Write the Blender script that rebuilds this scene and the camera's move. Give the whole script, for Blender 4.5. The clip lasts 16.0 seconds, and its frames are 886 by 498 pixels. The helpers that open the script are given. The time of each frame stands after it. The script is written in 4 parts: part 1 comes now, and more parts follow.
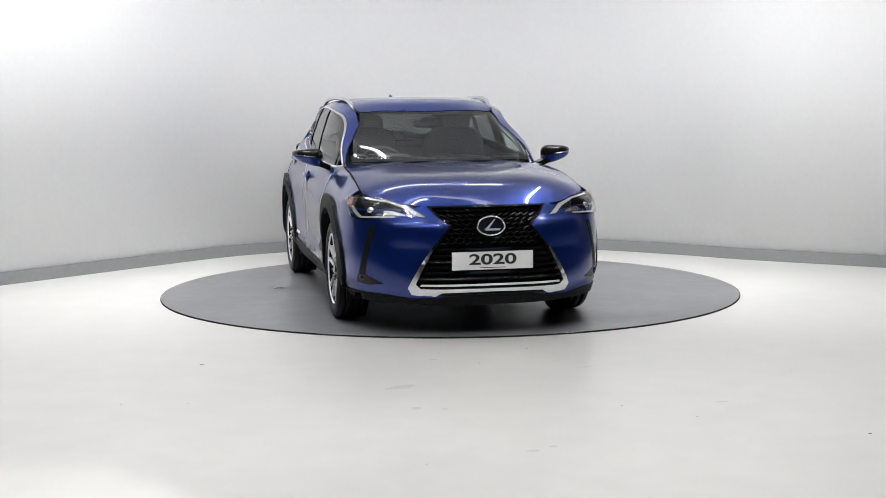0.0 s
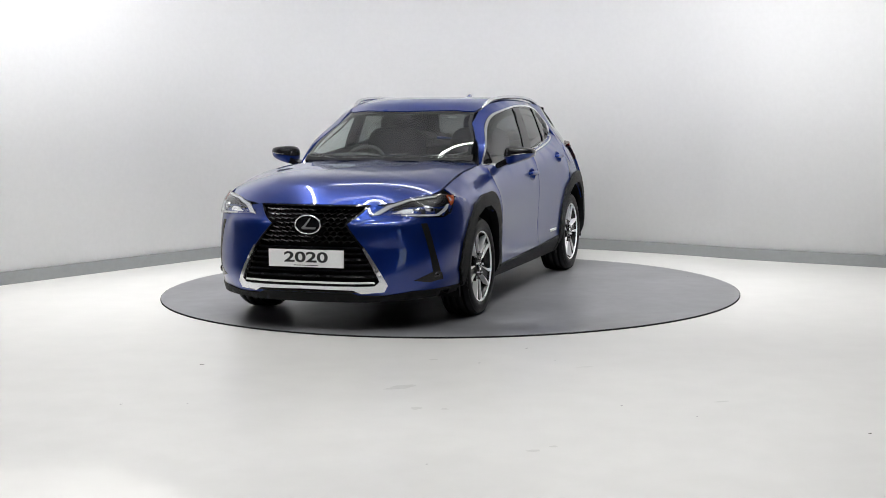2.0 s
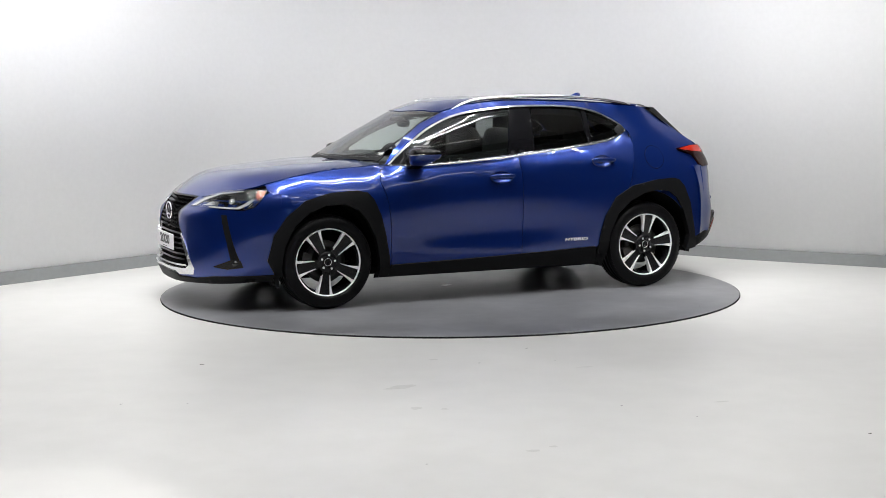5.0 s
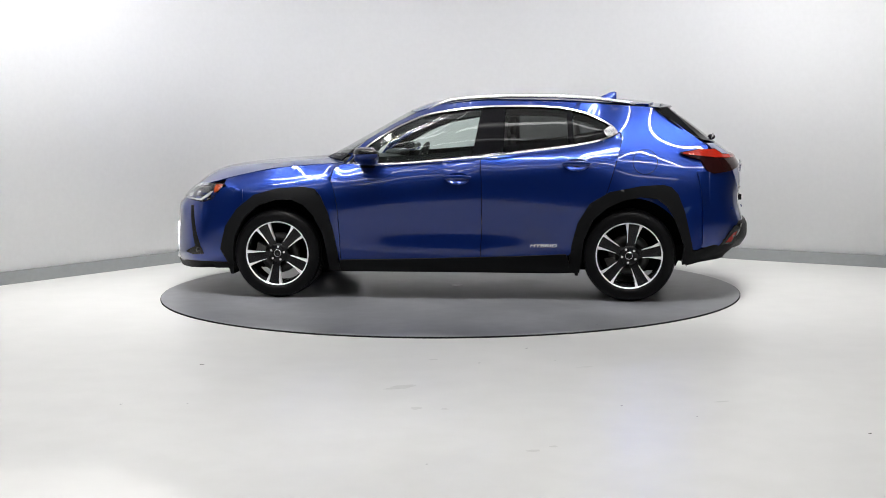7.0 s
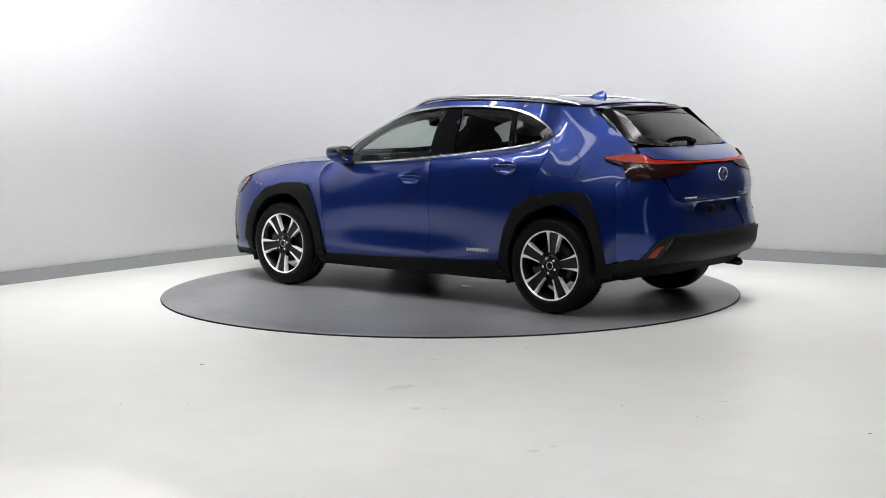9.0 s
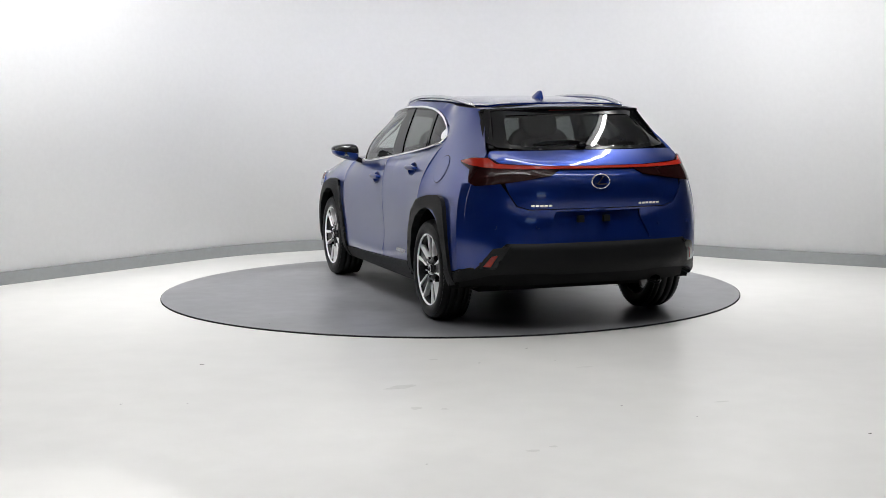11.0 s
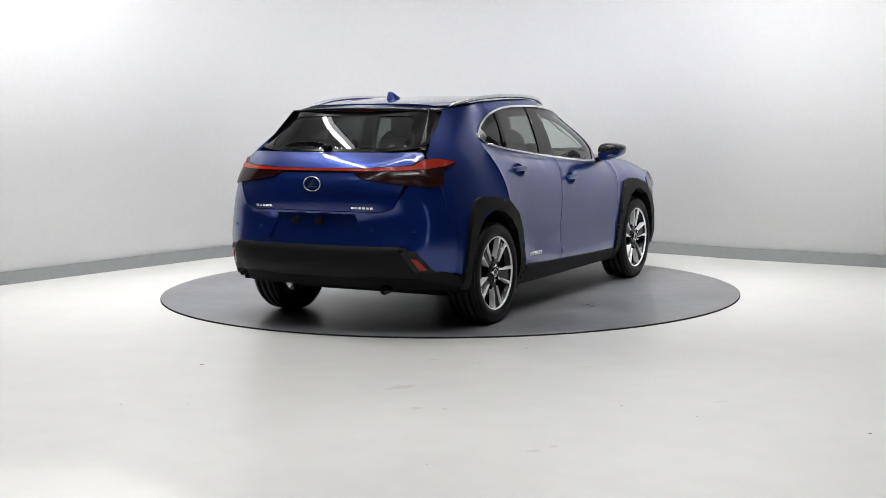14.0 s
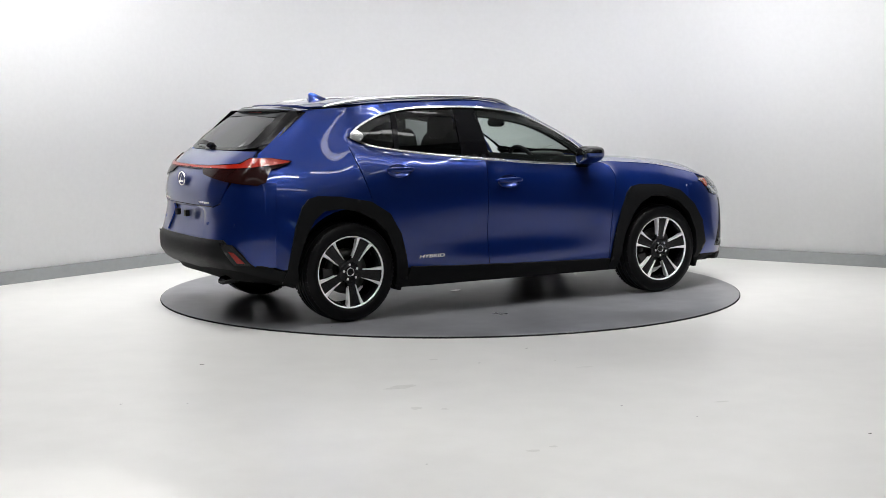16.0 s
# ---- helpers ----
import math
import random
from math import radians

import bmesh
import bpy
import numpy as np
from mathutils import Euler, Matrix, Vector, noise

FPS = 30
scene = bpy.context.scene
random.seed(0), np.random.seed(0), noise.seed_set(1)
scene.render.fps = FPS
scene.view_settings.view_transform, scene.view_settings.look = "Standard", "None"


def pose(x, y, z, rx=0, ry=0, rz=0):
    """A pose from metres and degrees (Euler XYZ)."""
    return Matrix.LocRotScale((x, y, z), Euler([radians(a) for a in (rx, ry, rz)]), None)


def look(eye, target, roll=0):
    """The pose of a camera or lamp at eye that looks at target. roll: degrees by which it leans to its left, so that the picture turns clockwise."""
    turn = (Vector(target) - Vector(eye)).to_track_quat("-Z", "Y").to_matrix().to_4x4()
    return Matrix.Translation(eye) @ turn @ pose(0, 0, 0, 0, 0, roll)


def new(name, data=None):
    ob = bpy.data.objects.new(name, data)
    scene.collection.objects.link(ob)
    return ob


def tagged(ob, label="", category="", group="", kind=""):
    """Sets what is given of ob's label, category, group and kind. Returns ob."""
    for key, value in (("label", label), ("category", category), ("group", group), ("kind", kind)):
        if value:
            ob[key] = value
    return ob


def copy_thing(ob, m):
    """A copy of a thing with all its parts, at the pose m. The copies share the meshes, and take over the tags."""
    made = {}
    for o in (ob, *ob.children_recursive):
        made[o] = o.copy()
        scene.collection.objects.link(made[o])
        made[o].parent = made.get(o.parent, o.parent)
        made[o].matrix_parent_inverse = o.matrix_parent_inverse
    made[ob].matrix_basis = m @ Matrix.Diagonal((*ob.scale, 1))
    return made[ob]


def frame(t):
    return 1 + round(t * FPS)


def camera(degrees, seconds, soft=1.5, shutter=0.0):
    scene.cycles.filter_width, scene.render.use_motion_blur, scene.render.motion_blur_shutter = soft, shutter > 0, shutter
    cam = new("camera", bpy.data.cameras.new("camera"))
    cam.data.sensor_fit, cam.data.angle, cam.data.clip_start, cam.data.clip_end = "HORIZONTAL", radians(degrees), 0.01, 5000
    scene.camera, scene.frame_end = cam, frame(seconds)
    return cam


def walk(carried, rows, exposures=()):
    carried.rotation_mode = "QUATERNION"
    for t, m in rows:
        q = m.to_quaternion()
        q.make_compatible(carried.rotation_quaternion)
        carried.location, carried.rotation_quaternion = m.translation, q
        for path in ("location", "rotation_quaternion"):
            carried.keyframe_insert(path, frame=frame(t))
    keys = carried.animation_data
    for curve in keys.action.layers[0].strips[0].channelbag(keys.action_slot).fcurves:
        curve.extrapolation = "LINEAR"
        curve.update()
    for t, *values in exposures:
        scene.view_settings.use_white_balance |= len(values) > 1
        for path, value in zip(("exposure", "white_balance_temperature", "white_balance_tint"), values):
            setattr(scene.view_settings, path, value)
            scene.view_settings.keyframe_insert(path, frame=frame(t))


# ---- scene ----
cam = camera(36.74, 16.0, soft=0.6)
EYE = (0.0, -10.514, 1.4445)
AIM = look(EYE, (EYE[0] + -0.00499482, EYE[1] + 0.9942191, EYE[2] + -0.10725403), roll=-0.464)
walk(cam, [(0.0, AIM), (16.0, AIM)], exposures=[(0.0, 0.0), (16.0, 0.0)])

# ---- light ----
world = bpy.data.worlds.new("world")
scene.world = world
world.use_nodes = True
bg = world.node_tree.nodes["Background"]
sky = world.node_tree.nodes.new("ShaderNodeTexSky")
sky.sky_type, sky.sun_disc = "NISHITA", False
sky.sun_elevation, sky.sun_rotation = radians(14.3), radians(135.6)
sky.air_density, sky.dust_density = 0.6, 0.0
world.node_tree.links.new(sky.outputs[0], bg.inputs[0])
bg.inputs[1].default_value = 0.1
SUN_WAY = Vector((-0.70, 0.714, -0.255)).normalized()
sun = new("sun", bpy.data.lights.new("sun", "SUN"))
sun.data.energy, sun.data.angle, sun.data.color = 5.0, radians(0.6), (1.0, 0.98, 0.94)
sun.matrix_basis = look((30, -40, 15), Vector((30, -40, 15)) + SUN_WAY)


# ---- materials ----
def node_mat(name):
    m = bpy.data.materials.new(name)
    m.use_nodes = True
    nt = m.node_tree
    return m, nt, nt.nodes["Principled BSDF"]


def surface(name, color, rough=0.5, metal=0.0, coat=0.0, grain=0.0, grain_size=60.0, bump=0.0, bump_size=200.0, patch=0.0, patch_size=2.0, rough_var=0.0, spec=0.5):
    """A principled surface whose colour varies at two scales, with a fine relief."""
    m, nt, p = node_mat(name)
    co = nt.nodes.new("ShaderNodeTexCoord")
    p.inputs["Roughness"].default_value, p.inputs["Metallic"].default_value = rough, metal
    p.inputs["Coat Weight"].default_value, p.inputs["Coat Roughness"].default_value = coat, 0.03
    p.inputs["Specular IOR Level"].default_value = spec
    p.inputs["Base Color"].default_value = (*color, 1)
    last = None
    for amount, size, detail in ((patch, patch_size, 4), (grain, grain_size, 6)):
        if amount:
            n = nt.nodes.new("ShaderNodeTexNoise")
            n.inputs["Scale"].default_value, n.inputs["Detail"].default_value = size, detail
            nt.links.new(co.outputs["Object"], n.inputs["Vector"])
            r = nt.nodes.new("ShaderNodeMapRange")
            r.interpolation_type = "SMOOTHSTEP"
            r.inputs[1].default_value, r.inputs[2].default_value = 0.22, 0.78
            r.inputs[3].default_value, r.inputs[4].default_value = 1 - amount, 1 + amount
            nt.links.new(n.outputs["Fac"], r.inputs[0])
            mul = nt.nodes.new("ShaderNodeVectorMath")
            mul.operation = "SCALE"
            if last is None:
                mul.inputs[0].default_value = color
            else:
                nt.links.new(last, mul.inputs[0])
            nt.links.new(r.outputs[0], mul.inputs["Scale"])
            last = mul.outputs[0]
            if rough_var and size == patch_size:
                rr = nt.nodes.new("ShaderNodeMapRange")
                rr.interpolation_type = "SMOOTHSTEP"
                rr.inputs[1].default_value, rr.inputs[2].default_value = 0.2, 0.8
                rr.inputs[3].default_value, rr.inputs[4].default_value = rough - rough_var, rough + rough_var
                nt.links.new(n.outputs["Fac"], rr.inputs[0])
                nt.links.new(rr.outputs[0], p.inputs["Roughness"])
    if last is not None:
        nt.links.new(last, p.inputs["Base Color"])
    if bump:
        n = nt.nodes.new("ShaderNodeTexNoise")
        n.inputs["Scale"].default_value, n.inputs["Detail"].default_value = bump_size, 3
        nt.links.new(co.outputs["Object"], n.inputs["Vector"])
        b = nt.nodes.new("ShaderNodeBump")
        b.inputs["Strength"].default_value, b.inputs["Distance"].default_value = bump, 0.002
        nt.links.new(n.outputs["Fac"], b.inputs["Height"])
        nt.links.new(b.outputs[0], p.inputs["Normal"])
    return m


def glass(name, tint, gloss=0.075):
    """Thin tinted pane: clear where seen straight on, glossy at a flat angle."""
    m, nt, p = node_mat(name)
    nt.nodes.remove(p)
    out = nt.nodes["Material Output"]
    tr, gl, mix, fr, po, ad = (nt.nodes.new("ShaderNode" + k) for k in ("BsdfTransparent", "BsdfGlossy", "MixShader", "LayerWeight", "Math", "Math"))
    tr.inputs[0].default_value = (*tint, 1)
    gl.inputs["Roughness"].default_value = 0.02
    fr.inputs["Blend"].default_value = 0.5
    po.operation, po.inputs[1].default_value = "POWER", 4.5
    ad.operation, ad.inputs[1].default_value, ad.inputs[2].default_value = "MULTIPLY_ADD", 0.97 - gloss, gloss
    nt.links.new(fr.outputs["Facing"], po.inputs[0])
    nt.links.new(po.outputs[0], ad.inputs[0])
    nt.links.new(ad.outputs[0], mix.inputs[0])
    nt.links.new(tr.outputs[0], mix.inputs[1])
    nt.links.new(gl.outputs[0], mix.inputs[2])
    nt.links.new(mix.outputs[0], out.inputs[0])
    return m


def glowing(name, color, strength):
    m, nt, p = node_mat(name)
    p.inputs["Base Color"].default_value = (*color, 1)
    p.inputs["Emission Color"].default_value = (*color, 1)
    p.inputs["Emission Strength"].default_value = strength
    return m


BLUE = surface("blue_metallic_paint", (0.0038, 0.0235, 0.172), 0.28, 0.75, 1.0, grain=0.10, grain_size=900, patch=0.03, patch_size=1.5, spec=0.3)
BLUE.node_tree.nodes["Principled BSDF"].inputs["Coat IOR"].default_value = 1.55
BLACK_PLASTIC = surface("black_textured_plastic", (0.0045, 0.0047, 0.0052), 0.5, grain=0.15, grain_size=300, bump=0.25, bump_size=700, patch=0.1, spec=0.13)
SATIN_BLACK = surface("satin_black", (0.003, 0.003, 0.0035), 0.16, spec=0.12)
GLOSS_BLACK = surface("gloss_black", (0.005, 0.005, 0.006), 0.07, spec=0.25)
UNDER = surface("dark_underside", (0.004, 0.004, 0.0045), 0.8, grain=0.2, spec=0.15)
CHROME = surface("chrome", (0.80, 0.81, 0.82), 0.14, 1.0)
SATIN = surface("satin_silver", (0.72, 0.73, 0.75), 0.25, 1.0)
RUBBER = surface("tyre_rubber", (0.0035, 0.0035, 0.004), 0.4, spec=0.15, grain=0.2, grain_size=120, bump=0.3, bump_size=400)
ALLOY = surface("machined_alloy", (0.90, 0.90, 0.91), 0.3, 0.35)
WALL = surface("white_wall_paint", (0.88, 0.885, 0.90), 0.6, grain=0.012, grain_size=25, patch=0.015, patch_size=0.6, bump=0.05, bump_size=60)
FLOOR = surface("pale_painted_concrete", (0.52, 0.517, 0.503), 0.30, grain=0.032, grain_size=4, patch=0.04, patch_size=0.7, rough_var=0.02, bump=0.01, bump_size=8)
DISC = surface("grey_turntable_paint", (0.138, 0.141, 0.150), 0.29, grain=0.14, grain_size=7, patch=0.28, patch_size=1.6, rough_var=0.02)
GREY_WALL = surface("grey_wall_paint", (0.065, 0.065, 0.067), 0.7, grain=0.03, grain_size=25, patch=0.05, patch_size=0.6)
CEILING_PAINT = surface("off_white_ceiling_paint", (0.75, 0.75, 0.755), 0.7, grain=0.02, grain_size=25, patch=0.03, patch_size=0.6)
SKIRTING = surface("grey_skirting_paint", (0.20, 0.207, 0.212), 0.5, grain=0.03, grain_size=30, patch=0.03)
REFLECTOR = surface("dark_red_reflector", (0.20, 0.008, 0.005), 0.15)
RED = surface("red_lens", (0.26, 0.012, 0.005), 0.10)


# ---- mesh helpers ----
OFF = Vector((-0.088, -0.230, 0.0))


def mesh_from(name, verts, faces, material, smooth=True):
    me = bpy.data.meshes.new(name)
    me.from_pydata([tuple(v) for v in verts], [], faces)
    me.materials.append(material)
    if smooth:
        me.shade_smooth()
    me.update()
    return me


def part(name, bm, material, parent, label="", smooth=True):
    """One mesh object under a thing or part, from a bmesh or (verts, faces)."""
    if isinstance(bm, tuple):
        me = mesh_from(name, bm[0], bm[1], material, smooth)
    else:
        bmesh.ops.recalc_face_normals(bm, faces=bm.faces)
        me = bpy.data.meshes.new(name)
        bm.to_mesh(me)
        bm.free()
        me.materials.append(material)
        if smooth:
            me.shade_smooth()
    ob = new(name, me)
    if parent is not None:
        ob.parent = parent
        if parent.type == "EMPTY" and parent.name == "car":
            ob.location = OFF
    if label:
        tagged(ob, label)
    return ob


def catmull(points, n, closed=False):
    """Points on a smooth curve through the given ones, n to a stretch."""
    P = np.array(points, float)
    if closed:
        P = np.vstack([P[-1], P, P[0], P[1]])
    else:
        P = np.vstack([2 * P[0] - P[1], P, 2 * P[-1] - P[-2]])
    out = []
    for i in range(1, len(P) - 2):
        for u in np.arange(n) / n:
            a, b, c, d = P[i - 1:i + 3]
            out.append(0.5 * (2 * b + (c - a) * u + (2 * a - 5 * b + 4 * c - d) * u * u + (3 * b - a - 3 * c + d) * u ** 3))
    if not closed:
        out.append(P[-2])
    return np.array(out)


def loft(rings, n_col, n_ring):
    """A smooth half shell through rings of equal length; each ring starts and ends on the middle plane."""
    rows = []
    for ring in rings:
        P = np.array(ring, float)
        ghost = [P[1] * (1, -1, 1), *P, P[-2] * (1, -1, 1)]
        rows.append(catmull(ghost, n_col)[n_col:-n_col])
    R = np.array(rows)
    G = np.stack([catmull(R[:, k], n_ring) for k in range(R.shape[1])], 1)
    return G


def grid_faces(nr, nc):
    return [(i * nc + j, i * nc + j + 1, (i + 1) * nc + j + 1, (i + 1) * nc + j) for i in range(nr - 1) for j in range(nc - 1)]


def mirrored(verts, faces):
    n = len(verts)
    V = [tuple(v) for v in verts] + [(v[0], -v[1], v[2]) for v in verts]
    return V, list(faces) + [tuple(n + i for i in reversed(f)) for f in faces]


# ---- the room ----
def wall_plan():
    pts = [(-7.2, -13.5), (-7.2, -8.0), (-6.9, -4.6), (-5.4, -1.72), (-3.728, 0.428), (-2.83, 1.60), (-2.182, 2.408), (-1.55, 2.86), (-0.8, 3.13), (0.1, 3.22), (0.9, 3.08),
           (1.5, 2.80), (2.207, 2.32), (2.78, 1.85), (3.84, 1.17), (5.6, -0.1), (7.0, -2.2), (7.4, -5.0), (7.4, -8.0), (7.4, -13.5)]
    return catmull(pts, 10)


def ribbon(path, z0, z1, thick, inward=0.0):
    """An upright band with thickness along a plan curve; the room lies to the right of the curve's direction."""
    P = np.array(path)
    d = np.gradient(P, axis=0)
    nrm = np.stack([-d[:, 1], d[:, 0]], 1) / np.linalg.norm(d, axis=1)[:, None]
    a, b = P - nrm * inward, P + nrm * thick
    V, F = [], []
    for i in range(len(P)):
        V += [(*a[i], z0), (*a[i], z1), (*b[i], z1), (*b[i], z0)]
    for i in range(len(P) - 1):
        k, m = 4 * i, 4 * i + 4
        for s in range(4):
            t = (s + 1) % 4
            F.append((k + s, k + t, m + t, m + s))
    F += [(0, 3, 2, 1), (len(V) - 4, len(V) - 3, len(V) - 2, len(V) - 1)]
    return V, F


def box(x0, x1, y0, y1, z0, z1):
    V = [(x, y, z) for z in (z0, z1) for y in (y0, y1) for x in (x0, x1)]
    return V, [(0, 2, 3, 1), (4, 5, 7, 6), (0, 1, 5, 4), (1, 3, 7, 5), (3, 2, 6, 7), (2, 0, 4, 6)]


def ring_plate(r0, r1, z0, z1, n=128):
    V, F = [], []
    for i in range(n):
        a = 2 * math.pi * i / n
        for r, z in ((r0, z1), (r1, z1), (r1, z0)):
            V.append((r * math.cos(a), r * math.sin(a), z))
    for i in range(n):
        k, m = 3 * i, 3 * ((i + 1) % n)
        F += [(k, k + 1, m + 1, m), (k + 1, k + 2, m + 2, m + 1)]
    return V, F


CEIL = 5.1
FLOOR_Z = -0.012


def build_room():
    plan = wall_plan()
    # unseen walls beyond the white curve, added dark so the car mirrors less light
    for name, piece in (("added_wall_west", plan[:36]), ("added_wall_east", plan[143:])):
        tagged(part(name, ribbon(piece, FLOOR_Z, CEIL, 0.15), GREY_WALL, None), "unseen dark grey wall, added to darken what the car mirrors", "wall", kind="structure")
    tagged(part("wall_north", ribbon(plan[35:144], FLOOR_Z, CEIL, 0.15), WALL, None), "seamless curved white painted studio wall", "wall", kind="structure")
    sk = ribbon(plan, FLOOR_Z, 0.098, 0.0, 0.012)
    tagged(part("baseboard", sk, SKIRTING, None, smooth=False), "low grey painted skirting along the curved wall", "skirting", kind="structure")
    tagged(part("floor", box(-9, 9, -14.5, 5, FLOOR_Z - 0.2, FLOOR_Z), FLOOR, None, smooth=False), "pale grey glossy painted concrete studio floor", "floor", kind="structure")
    tagged(part("ceiling", box(-9, 9, -14.5, 5, CEIL, CEIL + 0.15), CEILING_PAINT, None, smooth=False), "plain pale grey studio ceiling", "ceiling", kind="structure")
    # the wall behind the camera, with one wide opening to the daylight
    x0, x1, z0, z1 = DOOR
    V, F = [], []
    for b in (box(-7.4, x0, -13.65, -13.5, FLOOR_Z, CEIL), box(x1, 7.6, -13.65, -13.5, FLOOR_Z, CEIL), box(x0, x1, -13.65, -13.5, z1, CEIL)):
        F += [tuple(i + len(V) for i in f) for f in b[1]]
        V += b[0]
    tagged(part("wall_south", (V, F), GREY_WALL, None, smooth=False), "grey wall with an open doorway to the daylight", "wall", kind="structure")
    tagged(part("ground", box(-60, 60, -80, -13.66, FLOOR_Z - 0.3, FLOOR_Z - 0.05), SKIRTING, None, smooth=False), "grey paved yard outside the doorway", "ground", kind="structure")


DOOR = (5.0, 6.9, 0.0, 3.0)
build_room()


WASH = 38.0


# Unseen fixtures; how many hang, where and how strong is made up.
def added_strip_light(m):
    root = new("added_strip_light")
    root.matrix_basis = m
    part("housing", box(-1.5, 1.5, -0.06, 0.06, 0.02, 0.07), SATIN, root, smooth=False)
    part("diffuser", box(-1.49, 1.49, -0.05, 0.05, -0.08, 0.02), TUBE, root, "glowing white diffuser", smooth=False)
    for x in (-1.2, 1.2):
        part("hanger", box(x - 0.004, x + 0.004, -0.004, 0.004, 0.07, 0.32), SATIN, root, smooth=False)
    return tagged(root, "unseen slim white strip light, added under the ceiling to light the studio", "strip light", "ceiling strip lights")


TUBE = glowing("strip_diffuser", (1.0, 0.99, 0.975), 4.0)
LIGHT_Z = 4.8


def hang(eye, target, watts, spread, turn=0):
    """An unseen strip light with an added lamp, turned towards a target."""
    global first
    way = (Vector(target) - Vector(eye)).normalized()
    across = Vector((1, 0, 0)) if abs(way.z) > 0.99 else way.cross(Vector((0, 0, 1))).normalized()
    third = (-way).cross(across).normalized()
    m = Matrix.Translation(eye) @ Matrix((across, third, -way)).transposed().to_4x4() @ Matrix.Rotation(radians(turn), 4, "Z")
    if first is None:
        first = added_strip_light(m)
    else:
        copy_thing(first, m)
    lamp = new("added_strip_lamp", bpy.data.lights.new("added_strip_lamp", "AREA"))
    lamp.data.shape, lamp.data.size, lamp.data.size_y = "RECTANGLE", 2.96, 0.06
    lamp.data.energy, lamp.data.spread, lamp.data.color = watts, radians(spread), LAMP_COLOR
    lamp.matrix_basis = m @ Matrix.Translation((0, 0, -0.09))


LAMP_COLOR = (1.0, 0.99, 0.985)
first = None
# unseen washers, added to light the curved wall evenly
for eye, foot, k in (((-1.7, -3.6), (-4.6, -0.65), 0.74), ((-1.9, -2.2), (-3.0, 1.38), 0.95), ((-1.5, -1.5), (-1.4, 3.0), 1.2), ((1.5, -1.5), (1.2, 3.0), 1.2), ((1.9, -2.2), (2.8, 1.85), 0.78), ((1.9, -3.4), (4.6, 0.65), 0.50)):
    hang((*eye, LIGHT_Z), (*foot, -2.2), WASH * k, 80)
# unseen lights added over the turntable, along its sides, and over the open floor
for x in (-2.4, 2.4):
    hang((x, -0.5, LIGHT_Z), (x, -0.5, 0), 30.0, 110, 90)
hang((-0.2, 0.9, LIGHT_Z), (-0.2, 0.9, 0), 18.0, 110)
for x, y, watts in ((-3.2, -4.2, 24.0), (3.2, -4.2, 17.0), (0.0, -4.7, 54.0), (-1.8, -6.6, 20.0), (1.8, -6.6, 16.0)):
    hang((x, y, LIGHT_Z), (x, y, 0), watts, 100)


def build_turntable():
    root = new("turntable")
    n = 128
    V, F = [(0, 0, 0)], []
    radii = [0.3, 0.8, 1.4, 2.0, 2.247, 2.25]
    for k, r in enumerate(radii):
        V += [(r * math.cos(2 * math.pi * i / n), r * math.sin(2 * math.pi * i / n), -0.002 if k == len(radii) - 1 else 0.0) for i in range(n)]
    F += [(0, 1 + i, 1 + (i + 1) % n) for i in range(n)]
    for k in range(len(radii) - 1):
        a, b = 1 + k * n, 1 + (k + 1) * n
        F += [(a + i, b + i, b + (i + 1) % n, a + (i + 1) % n) for i in range(n)]
    part("deck", (V, F), DISC, root, smooth=False)
    part("rim", ring_plate(2.246, 2.254, FLOOR_Z - 0.01, -0.003), UNDER, root, "dark rubber rim")
    return tagged(root, "low round grey turntable set into the pale floor", "turntable")


turntable = build_turntable()


STAIN = surface("worn_floor_film", (0.42, 0.417, 0.403), 0.30, grain=0.06, grain_size=30)
PLATE_METAL = surface("pale_worn_metal", (0.86, 0.86, 0.85), 0.06, 1.0)
GRIT = surface("dark_grit", (0.05, 0.05, 0.05), 0.7)


def scuff(x, y, rx, ry, material, turn, z, parent, name="scuff", label=""):
    n = 14
    k = [0.6 + 0.55 * random.random() for _ in range(n)]
    V = []
    for i in range(n):
        a = 2 * math.pi * i / n
        u, v = rx * k[i] * math.cos(a), ry * k[i] * math.sin(a)
        V.append((x + u * math.cos(turn) - v * math.sin(turn), y + u * math.sin(turn) + v * math.cos(turn), z))
    return part(name, (V, [tuple(range(n))]), material, parent, label, smooth=False)


floor_ob = bpy.data.objects["floor"]
for x, y, rx, ry, a in ((-0.25, -3.69, 0.075, 0.05, 0.5), (-0.30, -3.74, 0.05, 0.02, 0.1), (-0.17, -4.19, 0.03, 0.03, 0), (-0.03, -4.21, 0.02, 0.02, 0), (0.35, -5.0, 0.035, 0.02, 0.2), (0.44, -4.93, 0.02, 0.015, 0.2), (1.33, -4.09, 0.05, 0.012, 0.3), (-0.10, -2.95, 0.03, 0.02, 0), (0.75, -3.2, 0.06, 0.012, 0.2)):
    scuff(x, y, rx, ry, STAIN, a, FLOOR_Z + 0.0015, floor_ob, "scuff", "faint worn scuff on the floor")
for x, y, r in ((-1.414, -3.053, 0.011), (0.162, -3.062, 0.007), (0.827, -4.168, 0.006), (1.848, -4.744, 0.007), (-1.629, -4.054, 0.006), (0.457, -2.614, 0.007), (-1.3, -4.05, 0.003), (1.15, -4.4, 0.003), (-0.1, -5.2, 0.004), (0.6, -3.0, 0.003)):
    scuff(x, y, r * 1.5, r, GRIT, 0.3, FLOOR_Z + 0.0015, floor_ob, "speck", "dark speck of grit on the floor")
